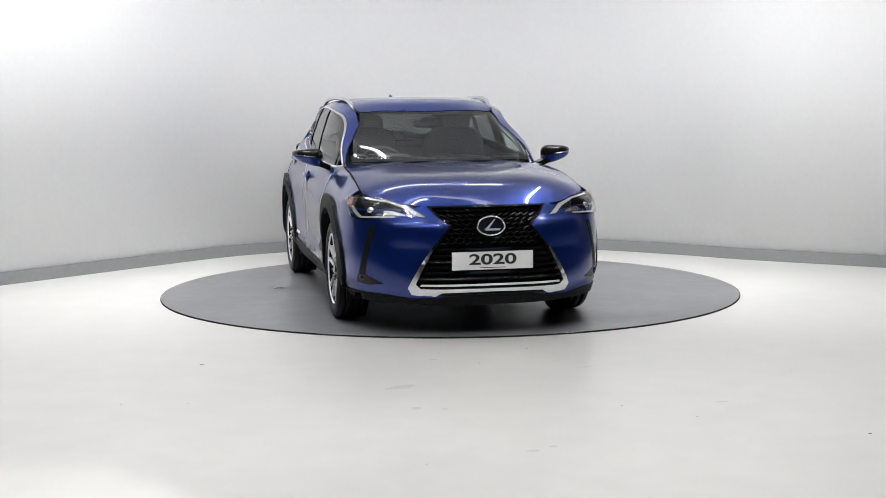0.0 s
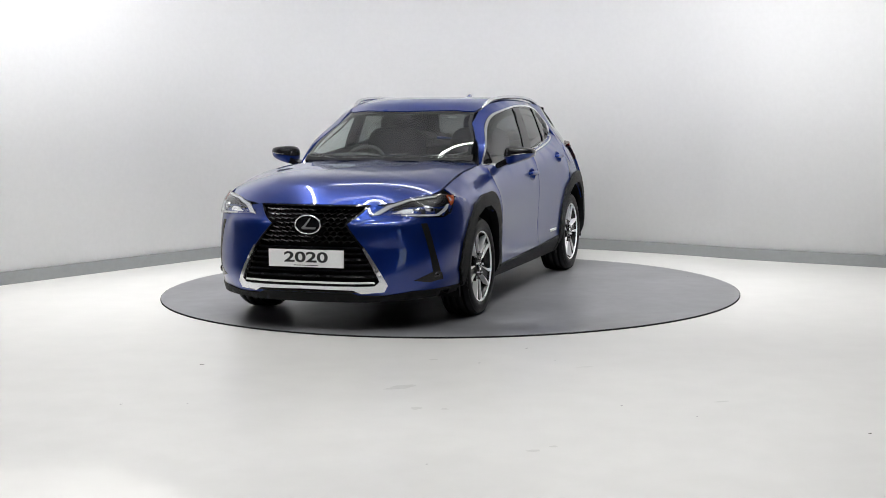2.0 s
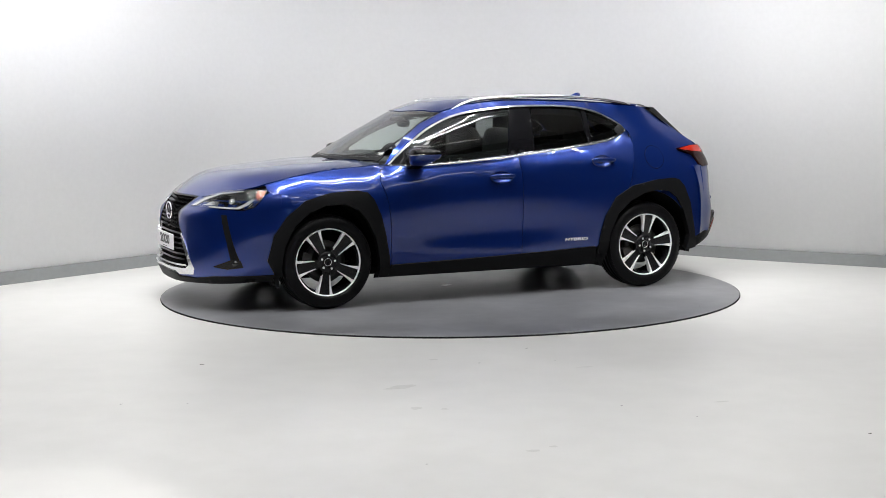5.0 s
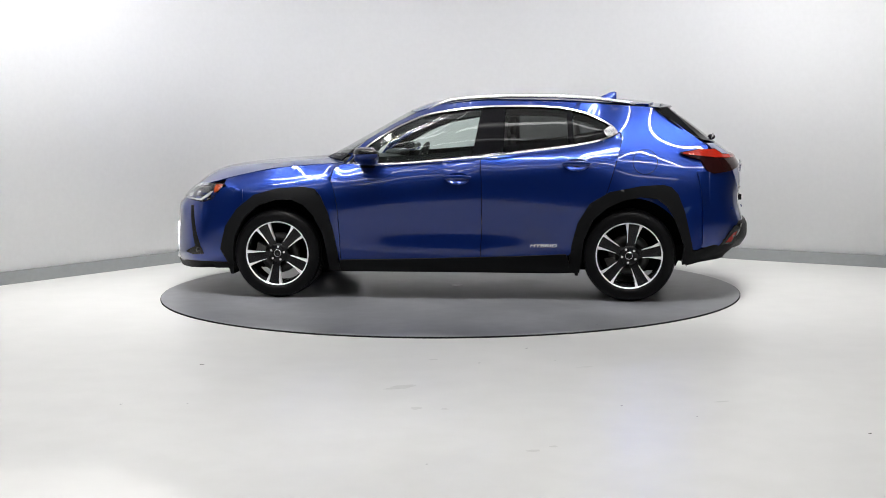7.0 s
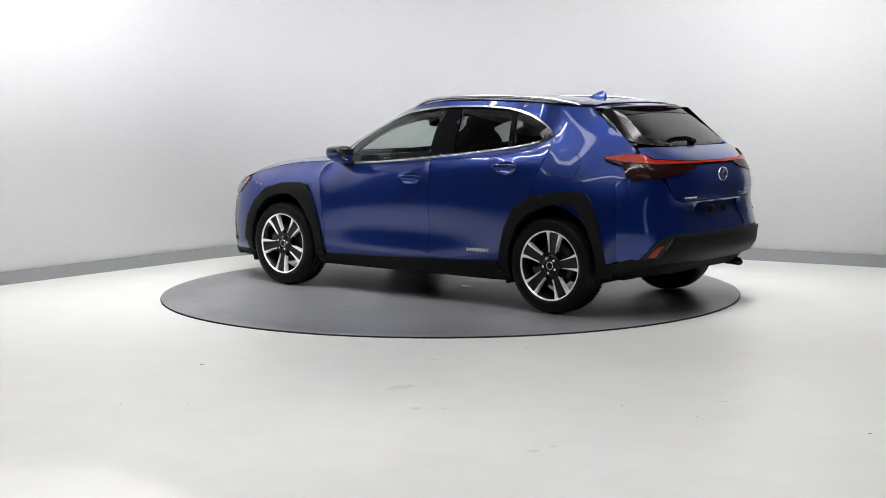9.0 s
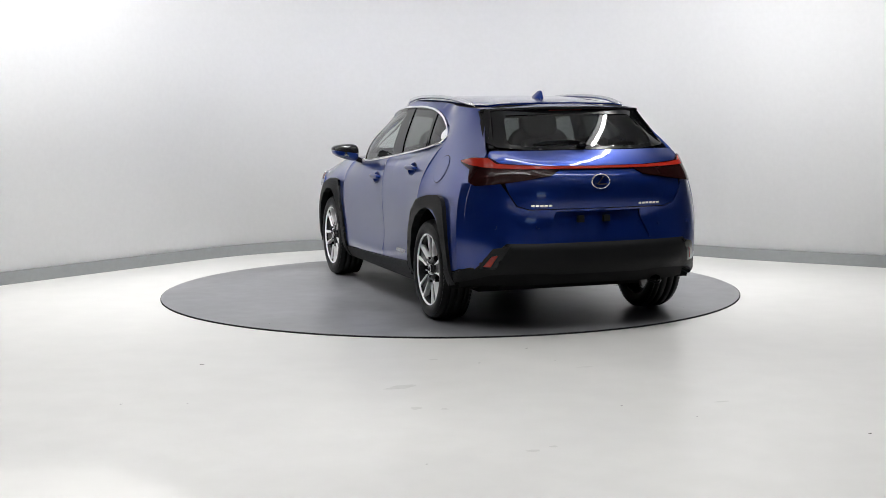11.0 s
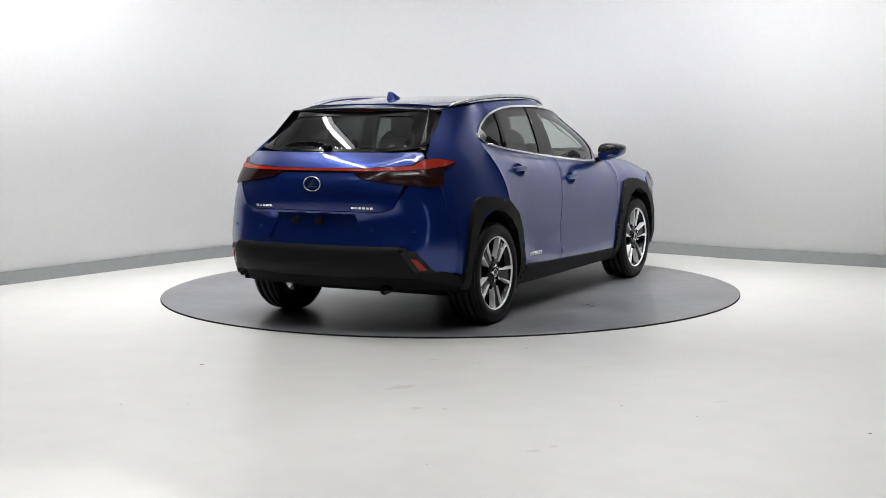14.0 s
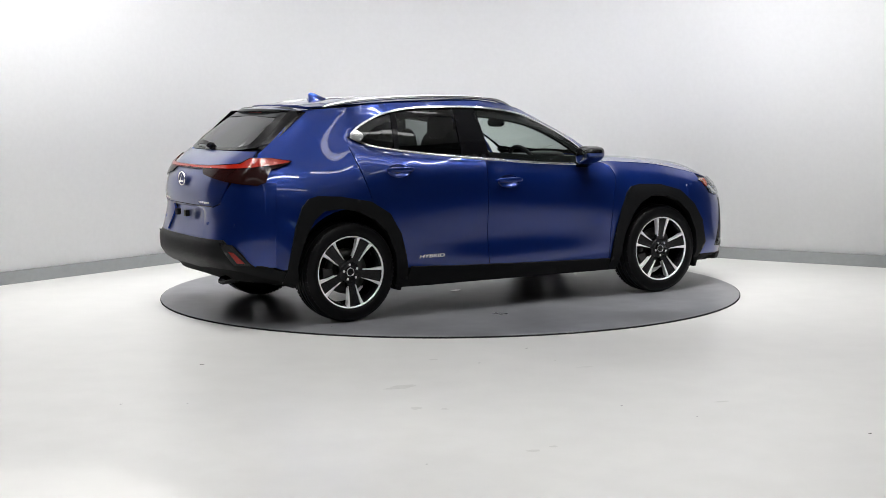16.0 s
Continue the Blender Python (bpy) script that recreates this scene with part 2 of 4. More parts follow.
scuff(-0.035, -0.155, 0.066, 0.030, PLATE_METAL, 0.25, 0.0015, turntable, "hub_plate", "small bright metal plate")
for x, y, r in ((1.9, 0.8, 0.005), (-1.2, 1.7, 0.005), (-1.6, -1.2, 0.005)):
    scuff(x, y, r * 1.4, r, GRIT, 0.3, 0.0015, turntable, "speck", "dark speck on the deck")

# ---- the car ----
car = tagged(new("car"), "blue metallic compact hybrid crossover with black cladding on the turntable", "car")

# lower body: rings from the sill up to the bonnet, each from the middle of the tail to the middle of the nose
LOWER = [
    [(-2.08, 0, .30), (-2.08, .40, .30), (-2.03, .62, .30), (-1.88, .78, .29), (-1.72, .83, .26), (-1.32, .80, .22), (-.85, .80, .20), (-.23, .80, .20),
     (.40, .80, .20), (.85, .80, .20), (1.32, .80, .20), (1.75, .80, .22), (2.02, .70, .21), (2.22, .38, .19), (2.26, 0, .19)],
    [(-2.19, 0, .40), (-2.17, .42, .40), (-2.07, .645, .41), (-1.91, .79, .40), (-1.75, .87, .36), (-1.32, .87, .34), (-.85, .862, .33), (-.23, .864, .32),
     (.40, .864, .32), (.85, .86, .31), (1.32, .875, .31), (1.76, .845, .31), (2.06, .70, .32), (2.265, .38, .31), (2.30, 0, .31)],
    [(-2.20, 0, .56), (-2.18, .42, .56), (-2.09, .66, .56), (-1.93, .80, .56), (-1.77, .875, .53), (-1.32, .89, .50), (-.85, .872, .50), (-.23, .856, .50),
     (.40, .857, .50), (.85, .872, .48), (1.32, .89, .48), (1.77, .855, .47), (2.06, .705, .48), (2.25, .38, .48), (2.285, 0, .48)],
    [(-2.15, 0, .74), (-2.13, .42, .74), (-2.05, .67, .74), (-1.93, .79, .74), (-1.77, .87, .72), (-1.32, .895, .70), (-.85, .88, .70), (-.23, .87, .70),
     (.40, .875, .68), (.85, .885, .66), (1.32, .895, .66), (1.76, .855, .64), (2.03, .71, .66), (2.21, .40, .68), (2.25, 0, .68)],
    [(-2.16, 0, .88), (-2.14, .42, .88), (-2.05, .665, .88), (-1.94, .76, .88), (-1.77, .835, .88), (-1.32, .885, .88), (-.85, .875, .86), (-.23, .87, .84),
     (.40, .872, .82), (.85, .875, .80), (1.32, .88, .79), (1.72, .84, .80), (1.96, .72, .79), (2.12, .42, .79), (2.19, 0, .80)],
    [(-2.12, 0, 1.02), (-2.10, .42, 1.02), (-2.01, .64, 1.02), (-1.92, .71, 1.03), (-1.77, .765, 1.03), (-1.32, .82, 1.05), (-.85, .845, 1.02), (-.23, .845, .98),
     (.40, .835, .95), (.85, .825, .93), (1.32, .81, .922), (1.68, .79, .882), (1.87, .71, .865), (2.02, .43, .885), (2.08, 0, .90)],
    [(-1.98, 0, 1.14), (-1.96, .42, 1.14), (-1.88, .60, 1.15), (-1.80, .66, 1.16), (-1.62, .705, 1.18), (-1.25, .715, 1.178), (-.85, .765, 1.12), (-.23, .785, 1.06),
     (.40, .785, 1.015), (.85, .74, 1.005), (1.30, .70, .992), (1.55, .66, .964), (1.72, .55, .965), (1.86, .35, .968), (1.90, 0, .972)],
    [(-1.70, 0, 1.15), (-1.68, .30, 1.15), (-1.62, .45, 1.15), (-1.55, .52, 1.15), (-1.40, .54, 1.15), (-1.10, .54, 1.15), (-.75, .56, 1.10), (-.23, .57, 1.05),
     (.35, .57, 1.02), (.75, .52, 1.025), (1.12, .48, 1.038), (1.32, .44, 1.02), (1.43, .34, 1.018), (1.50, .18, 1.014), (1.52, 0, 1.018)],
    [(-1.0, 0, 1.10), (-1.0, .10, 1.10), (-.95, .14, 1.10), (-.9, .18, 1.10), (-.8, .2, 1.10), (-.6, .2, 1.10), (-.4, .2, 1.08), (0, .2, 1.05),
     (.35, .2, 1.03), (.6, .2, 1.03), (.8, .2, 1.04), (.9, .16, 1.04), (.97, .12, 1.045), (1.0, .06, 1.047), (1.0, 0, 1.05)],
]
# glasshouse: rings from the waistline to the roof
UPPER = [
    [(-1.97, 0, 1.13), (-1.95, .40, 1.13), (-1.86, .62, 1.14), (-1.60, .685, 1.16), (-1.21, .70, 1.165), (-.85, .745, 1.10), (-.23, .775, 1.04), (.35, .775, 1.0),
     (.75, .74, 1.0), (.92, .60, 1.03), (1.035, .35, 1.04), (1.065, 0, 1.045)],
    [(-1.87, 0, 1.22), (-1.85, .39, 1.22), (-1.77, .59, 1.23), (-1.52, .648, 1.25), (-1.20, .68, 1.25), (-.85, .715, 1.22), (-.23, .74, 1.20), (.25, .735, 1.18),
     (.575, .70, 1.17), (.685, .59, 1.18), (.75, .34, 1.193), (.772, 0, 1.197)],
    [(-1.66, 0, 1.37), (-1.65, .38, 1.37), (-1.58, .55, 1.37), (-1.38, .62, 1.37), (-1.10, .63, 1.37), (-.85, .645, 1.40), (-.23, .655, 1.42), (.02, .637, 1.41),
     (.18, .598, 1.39), (.28, .515, 1.393), (.345, .32, 1.410), (.362, 0, 1.416)],
    [(-1.55, 0, 1.44), (-1.54, .36, 1.435), (-1.47, .50, 1.43), (-1.30, .555, 1.435), (-1.05, .57, 1.45), (-.80, .58, 1.465), (-.30, .59, 1.475), (-.07, .562, 1.465),
     (.04, .536, 1.455), (.11, .462, 1.462), (.168, .30, 1.472), (.185, 0, 1.478)],
    [(-1.30, 0, 1.475), (-1.30, .30, 1.47), (-1.25, .38, 1.465), (-1.15, .42, 1.47), (-1.0, .43, 1.48), (-.80, .44, 1.49), (-.35, .44, 1.50), (-.15, .43, 1.495),
     (-.10, .40, 1.495), (-.07, .34, 1.497), (-.05, .20, 1.50), (-.04, 0, 1.503)],
    [(-.90, 0, 1.495), (-.90, .06, 1.495), (-.88, .10, 1.495), (-.85, .14, 1.495), (-.80, .15, 1.497), (-.70, .15, 1.50), (-.55, .15, 1.505), (-.45, .14, 1.506),
     (-.40, .12, 1.506), (-.38, .10, 1.506), (-.36, .05, 1.507), (-.35, 0, 1.507)],
    [(-.85 + .04 * i, 0, 1.497 + .0009 * i) for i in range(12)],
]


def full_shell(rings, nc, nr):
    G = loft(rings, nc, nr)
    V, F = G.reshape(-1, 3), grid_faces(G.shape[0], G.shape[1])
    return mirrored(V, F)


def bvh_of(rings):
    from mathutils.bvhtree import BVHTree
    return BVHTree.FromPolygons(*full_shell(rings, 14, 14))


BODY, TOP = bvh_of(LOWER), bvh_of(UPPER)


def cast(origin, way, trees):
    best = None
    for tree in trees:
        co, nrm, _, d = tree.ray_cast(Vector(origin), Vector(way))
        if co is not None and (best is None or d < best[2]):
            best = (co, nrm if nrm.dot(Vector(way)) < 0 else -nrm, d)
    if best is None:
        for tree in trees:
            co, nrm, _, d = tree.find_nearest(Vector(origin) + Vector(way) * 2.4)
            if best is None or d < best[2]:
                best = (co, nrm if nrm.dot(Vector(way)) < 0 else -nrm, d)
    return best[0], best[1]


def from_side(s, trees):
    return lambda u, v: cast((u, 3 * s, v), (0, -s, 0), trees)


def from_top(trees):
    return lambda u, v: cast((u, v, 3), (0, 0, -1), trees)


def from_back(trees):
    return lambda u, v: cast((-4, u, v), (1, 0, 0), trees)


POLAR = 0.9  # metres of outline for a radian round the nose or the tail


def from_nose(u, v):
    a = u / POLAR
    return cast((1.2 + 3 * math.cos(a), 3 * math.sin(a), v), (-math.cos(a), -math.sin(a), 0), (BODY,))


def from_tail(u, v):
    a = u / POLAR
    return cast((-1.2 - 3 * math.cos(a), 3 * math.sin(a), v), (math.cos(a), -math.sin(a), 0), (BODY,))


def pol(points):
    return [(radians(a) * POLAR, z) for a, z in points]


def sym(half):
    """Closes an outline given for one half, from the middle to the middle."""
    return list(half) + [(-u, v) for u, v in reversed(half) if abs(u) > 1e-6]


def sym_y(half):
    return list(half) + [(u, -v) for u, v in reversed(half) if abs(v) > 1e-6]


def resample(poly, step):
    P, out = [Vector(p) for p in poly], []
    for a, b in zip(P, P[1:] + P[:1]):
        n = max(1, int(math.ceil((b - a).length / step)))
        out += [a.lerp(b, i / n) for i in range(n)]
    return out


def area2(P):
    return sum(a.x * b.y - b.x * a.y for a, b in zip(P, P[1:] + P[:1]))


def inset(P, g):
    """Moves a counter-clockwise outline inwards by g."""
    out = []
    for i, p in enumerate(P):
        d1, d2 = (p - P[i - 1]).normalized(), (P[(i + 1) % len(P)] - p).normalized()
        n1, n2 = Vector((-d1.y, d1.x)), Vector((-d2.y, d2.x))
        n = n1 + n2
        n = n.normalized() if n.length > 1e-4 else n1
        out.append(p + n * g / max(0.5, n.dot(n1)))
    return out


def inside(p, P):
    c = False
    for a, b in zip(P, P[1:] + P[:1]):
        if (a.y > p.y) != (b.y > p.y) and p.x < (b.x - a.x) * (p.y - a.y) / (b.y - a.y) + a.x:
            c = not c
    return c


def skin(outline, proj, gap=0.0025, lift=0.006, skirt=0.012, step=0.035, holes=(), relax=0):
    """A curved sheet over the body's shell: the outline laid on the shell, lifted off it, with edges turned inwards."""
    from mathutils.geometry import delaunay_2d_cdt
    loops = []
    for k, poly in enumerate([outline, *holes]):
        P = resample(poly, step * 0.8)
        if area2(P) < 0:
            P.reverse()
        loops.append(inset(P, gap if k == 0 else -gap))
    verts, edges = [], []
    for P in loops:
        n0 = len(verts)
        verts += P
        edges += [(n0 + i, n0 + (i + 1) % len(P)) for i in range(len(P))]
    xs, ys = [p.x for p in loops[0]], [p.y for p in loops[0]]
    nx, ny = int((max(xs) - min(xs)) / step) + 1, int((max(ys) - min(ys)) / step) + 1
    for i in range(nx):
        for j in range(ny):
            p = Vector((min(xs) + (i + 0.5 + 0.5 * (j % 2)) * step, min(ys) + (j + 0.5) * step))
            if inside(p, loops[0]) and not any(inside(p, h) for h in loops[1:]) and min((p - q).length for P in loops for q in P) > step * 0.45:
                verts.append(p)
    V2, E2, F2, *_ = delaunay_2d_cdt(verts, edges, [], 0, 1e-6)
    keep = []
    for f in F2:
        c = sum((V2[i] for i in f), Vector((0, 0))) / len(f)
        if inside(c, loops[0]) and not any(inside(c, h) for h in loops[1:]):
            keep.append(tuple(f))
    V, N = [], []
    for p in V2:
        co, nrm = proj(p.x, p.y)
        V.append(co + nrm * (lift(p.x, p.y) if callable(lift) else lift))
        N.append(nrm)
    if relax:
        A = np.array([tuple(v) for v in V])
        near = [set() for _ in V]
        edge_use = {}
        for f in keep:
            for a, b in zip(f, f[1:] + f[:1]):
                near[a].add(b), near[b].add(a)
                edge_use[(min(a, b), max(a, b))] = edge_use.get((min(a, b), max(a, b)), 0) + 1
        fixed = {i for e, n in edge_use.items() if n == 1 for i in e}
        free = [i for i in range(len(V)) if near[i] and i not in fixed]
        lists = [list(near[i]) for i in free]
        for _ in range(relax):
            A[free] = A[free] * 0.4 + 0.6 * np.array([A[q].mean(0) for q in lists])
        V = [Vector(p) for p in A]
    # orient all faces outwards
    F = []
    for f in keep:
        n = (V[f[1]] - V[f[0]]).cross(V[f[2]] - V[f[0]])
        F.append(f if n.dot(N[f[0]]) > 0 else f[::-1])
    if skirt:
        count = {}
        for f in F:
            for a, b in zip(f, f[1:] + f[:1]):
                count[(a, b)] = 1
        rim = [e for e in count if (e[1], e[0]) not in count]
        top_of, low_of = {}, {}
        for a in {i for e in rim for i in e}:
            top_of[a] = len(V)
            V.append(V[a])
            low_of[a] = len(V)
            V.append(V[a] - N[a] * skirt)
        F += [(top_of[a], low_of[a], low_of[b], top_of[b]) for a, b in rim]
    return V, F


def both(name, make, material, parent=None, label=""):
    """The same part on both flanks."""
    obs = []
    for s in (1, -1):
        obs.append(part(name, make(s), material, parent or car, label))
    return obs


def arc(cx, cz, r, a0, a1, n=18, rz=None):
    return [(cx + r * math.cos(radians(a0 + (a1 - a0) * i / n)), cz + (rz or r) * math.sin(radians(a0 + (a1 - a0) * i / n))) for i in range(n + 1)]


def line_through(points, n=4):
    return [tuple(p) for p in catmull(points, n)]


# ---- dark shell behind the panels, open over the wheels ----
def under_shell():
    G = loft(LOWER, 8, 6)
    G = G * np.array((0.975, 0.972, 1.0)) - np.array((0, 0, 0.006))
    V, F = G.reshape(-1, 3), grid_faces(G.shape[0], G.shape[1])
    V = V.copy()
    high = (V[:, 0] < -1.35) & (V[:, 2] > 1.02)
    V[high] = V[high] * np.array((0.97, 0.91, 1.0)) - np.array((0, 0, 0.03))
    keep = []
    for f in F:
        c = V[list(f)].mean(0)
        if min(math.hypot(c[0] - wx, c[2] - 0.36) for wx in (1.31, -1.33)) > 0.415 or c[1] < 0.55 or c[2] > 0.9:
            keep.append(f)
    return mirrored(V, keep)


part("inner_shell", under_shell(), UNDER, car, "dark inner body shell")


def wheel_housing(x, s):
    V, F, n = [], [], 24
    for i in range(n + 1):
        a = math.pi * (i / n * 1.16 - 0.08)
        for y in (0.50, 0.60, 0.87):
            V.append((x + 0.415 * math.cos(a), s * y, 0.36 + 0.41 * math.sin(a)))
    for i in range(n):
        for k in range(2):
            F.append((3 * i + k, 3 * i + k + 1, 3 * i + k + 4, 3 * i + k + 3))
    m = len(V)
    V.append((x, s * 0.50, 0.30))
    F += [(3 * i, 3 * i + 3, m) for i in range(n)]
    return V, F


for wx in (1.31, -1.33):
    for s in (1, -1):
        part("wheel_housing", wheel_housing(wx, s), UNDER, car, "black wheel arch liner")
part("floor_pan", box(-1.55, 2.0, -0.60, 0.60, 0.20, 0.30), UNDER, car, "dark underfloor", smooth=False)

# ---- painted panels ----
SEAM_TOP = [(1.74, 0.745), (1.55, 0.742), (1.30, 0.735), (1.05, 0.728), (0.86, 0.712), (0.80, 0.69)]
SEAM_SIDE = [(x, BODY.ray_cast(Vector((x, y, 3)), Vector((0, 0, -1)))[0].z) for x, y in SEAM_TOP]
DOOR_FRONT = line_through([(0.885, 0.972), (0.903, 0.90), (0.880, 0.83), (0.848, 0.68), (0.836, 0.45), (0.832, 0.285)])
DOOR_MID = [(-0.222, 1.056), (-0.236, 0.90), (-0.239, 0.553), (-0.225, 0.305)]
DOOR_REAR = line_through([(-1.155, 0.795), (-1.176, 0.855), (-1.222, 1.01), (-1.252, 1.123), (-1.262, 1.20), (-1.250, 1.228)])
BELT = line_through([(0.80, 1.004), (0.66, 1.004), (0.508, 1.006), (0.205, 1.023), (-0.222, 1.059), (-0.638, 1.103), (-0.929, 1.139), (-1.094, 1.171), (-1.18, 1.200), (-1.228, 1.226)])
DLO_TOP = line_through([(-1.230, 1.236), (-1.196, 1.274), (-1.118, 1.322), (-0.985, 1.379), (-0.841, 1.412), (-0.70, 1.426), (-0.546, 1.432), (-0.208, 1.427), (0.092, 1.391), (0.27, 1.350), (0.444, 1.275), (0.60, 1.178), (0.72, 1.085), (0.80, 1.012)])
FLANK = (BODY, TOP)


def belt_between(x0, x1):
    return [p for p in BELT if x0 <= p[0] <= x1]


def fender(s):
    o = SEAM_SIDE + DOOR_FRONT[:] + [(0.90, 0.30)] + arc(1.31, 0.36, 0.40, 184, 26, 20) + [(1.66, 0.62), (1.655, 0.80), (1.74, 0.852)]
    return skin(o, from_side(s, (BODY,)), relax=6)


both("front_fender", fender, BLUE)


HANDLE_FRONT, HANDLE_REAR = (-0.060, 0.908), (-0.935, 1.008)


def handle_oval(x, z):
    return [(x + 0.088 * math.cos(2 * math.pi * i / 24), z - 0.008 + 0.043 * math.sin(2 * math.pi * i / 24)) for i in range(24)]


def door_front(s):
    o = DOOR_FRONT[::-1] + [(0.84, 1.003)] + belt_between(-0.2, 0.82) + DOOR_MID
    return skin(o, from_side(s, (BODY,)), step=0.03, relax=6, holes=[handle_oval(*HANDLE_FRONT)])


def door_rear(s):
    o = DOOR_MID[::-1] + belt_between(-1.235, -0.24) + DOOR_REAR[::-1] + arc(-1.33, 0.36, 0.40, 66, 3, 10) + [(-0.88, 0.338)]
    return skin(o, from_side(s, FLANK), step=0.03, relax=5, holes=[handle_oval(*HANDLE_REAR)])


FRONT_DOORS = both("front_door", door_front, BLUE)
REAR_DOORS = both("rear_door", door_rear, BLUE)

ROOF_SIDE = [(0.815, 1.016), (0.735, 1.115), (0.645, 1.192), (0.465, 1.305), (0.275, 1.392), (0.09, 1.445), (-0.08, 1.464), (-0.30, 1.472), (-0.80, 1.462), (-1.05, 1.448), (-1.30, 1.432), (-1.50, 1.418)]


def even_flank():
    """The rear flank's half width as one smooth sheet over length and height, fitted to the shell."""
    row = lambda x, z: [((x + 1.5) / 0.45) ** i * ((z - 0.95) / 0.5) ** j for i in range(5) for j in range(6) if i + j < 6]
    side, rows, ys = from_side(1, FLANK), [], []
    for x in np.arange(-1.93, -1.0, 0.035):
        for z in np.arange(0.40, 1.44, 0.035):
            if z < 1.43 - 0.9 * max(0.0, -1.53 - x):
                rows.append(row(x, z))
                ys.append(side(x, z)[0].y)
    c, *_ = np.linalg.lstsq(np.array(rows), np.array(ys), rcond=None)
    width = lambda x, z: float(np.dot(c, row(x, z)))

    def at(s):
        raw = from_side(s, FLANK)

        def place(x, z):
            co, nrm = raw(x, z)
            w = max(0.0, min(1.0, (-1.02 - x) / 0.22))
            w = w * w * (3 - 2 * w)
            y = width(x, z)
            n = Vector((-(width(x + 0.01, z) - y) / 0.01, 1.0, -(width(x, z + 0.01) - y) / 0.01)).normalized()
            n.y *= s
            return Vector((x, co.y * (1 - w) + s * y * w, z)), (nrm * (1 - w) + n * w).normalized()
        return place
    return at


EVEN = even_flank()


def quarter(s):
    o = ROOF_SIDE + [(-1.585, 1.36), (-1.70, 1.265), (-1.80, 1.19), (-1.885, 1.13), (-1.90, 1.06), (-1.90, 0.42), (-1.80, 0.38)]
    o += arc(-1.33, 0.36, 0.40, 176, 66, 16) + DOOR_REAR + DLO_TOP
    return skin(o, EVEN(s), relax=40)


def lining(s):
    o = ROOF_SIDE + [(-1.585, 1.36), (-1.70, 1.265), (-1.80, 1.19), (-1.82, 1.13), (-1.27, 1.13), (-1.26, 1.20)] + DLO_TOP
    return skin(o, from_side(s, FLANK), lift=-0.055, skirt=0.0, gap=0.01)


both("quarter_panel", quarter, BLUE)
both("pillar_lining", lining, UNDER, label="dark pillar lining")

HOOD_EDGE = [(2.186, 0.0), (2.167, 0.20), (2.112, 0.417), (2.022, 0.597), (1.909, 0.700), (1.805, 0.742)]
part("bonnet", skin(sym_y(HOOD_EDGE + SEAM_TOP[:-1] + [(0.84, 0.66), (0.93, 0.54), (1.02, 0.34), (1.06, 0.0)]), from_top((BODY,)), relax=10), BLUE, car)
GRILLE = [(0, 0.808), (12, 0.808), (22.6, 0.806), (18.5, 0.745), (14.2, 0.692), (15.5, 0.655), (20.0, 0.545), (24.0, 0.41), (27.2, 0.295), (26.0, 0.262), (0, 0.262)]
def shoulder(u, v):
    """A folded ledge under each headlight that runs out to the air slit."""
    a = abs(math.degrees(u / POLAR))
    z = 0.693 + 0.0006 * (a - 17)
    run = max(0.0, min(1.0, (a - 15) / 3)) * max(0.0, min(1.0, (37.5 - a) / 5))
    d = v - z
    return 0.006 + run * (0.020 * max(0.0, 1 - d / 0.03) if d > 0 else 0.020 * max(0.0, 1 + d / 0.16))


part("front_bumper", skin(sym(pol([(0, 0.818), (12, 0.818), (23, 0.812), (30, 0.79), (50, 0.79), (58, 0.845), (66, 0.82), (67, 0.73), (64, 0.67), (60.8, 0.54), (59.8, 0.40), (60, 0.27), (36, 0.258), (27, 0.238), (0, 0.238)])),
                          from_nose, step=0.022, relax=1, lift=shoulder, holes=[sym(pol(GRILLE))]), BLUE, car)
part("front_lip", skin(sym(pol([(0, 0.262), (16, 0.262), (18, 0.247), (27, 0.243), (36, 0.262), (60, 0.272), (60, 0.225), (36, 0.205), (0, 0.195)])), from_nose, lift=0.014, skirt=0.03), BLACK_PLASTIC, car, "black plastic lower lip")

HEADLINING = surface("grey_headlining_cloth", (0.12, 0.12, 0.122), 0.85, grain=0.08, grain_size=200)
ROOF = [(0.408, 0.0), (0.384, 0.24), (0.330, 0.45), (0.290, 0.508), (0.16, 0.545), (0.04, 0.547), (-0.08, 0.560), (-0.30, 0.576), (-0.80, 0.572), (-1.05, 0.562), (-1.30, 0.546), (-1.46, 0.50), (-1.50, 0.30), (-1.505, 0.0)]


part("roof", skin(sym_y(ROOF), from_top((TOP,)), relax=10), BLUE, car)
part("headlining", skin(sym_y([(u * 0.985, v * 0.985) for u, v in ROOF]), from_top((TOP,)), lift=-0.03, skirt=0), HEADLINING, car, "grey cloth headlining")

# ---- glass ----
CLEAR = glass("windscreen_glass", (0.82, 0.88, 0.85), 0.13)
SIDE_GLASS = glass("front_side_glass", (0.82, 0.89, 0.86))
PRIVACY = glass("privacy_glass", (0.30, 0.315, 0.31))
REAR_TINT = glass("rear_window_glass", (0.15, 0.16, 0.158), 0.04)
WS = [(1.04, 0.0), (1.008, 0.34), (0.90, 0.57), (0.82, 0.645), (0.735, 0.630), (0.645, 0.618), (0.465, 0.540), (0.298, 0.510), (0.336, 0.45), (0.390, 0.24), (0.414, 0.0)]
ws = part("windscreen", skin(sym_y(WS), from_top((TOP,)), lift=0.004, skirt=0), CLEAR, car, "clear laminated windscreen")
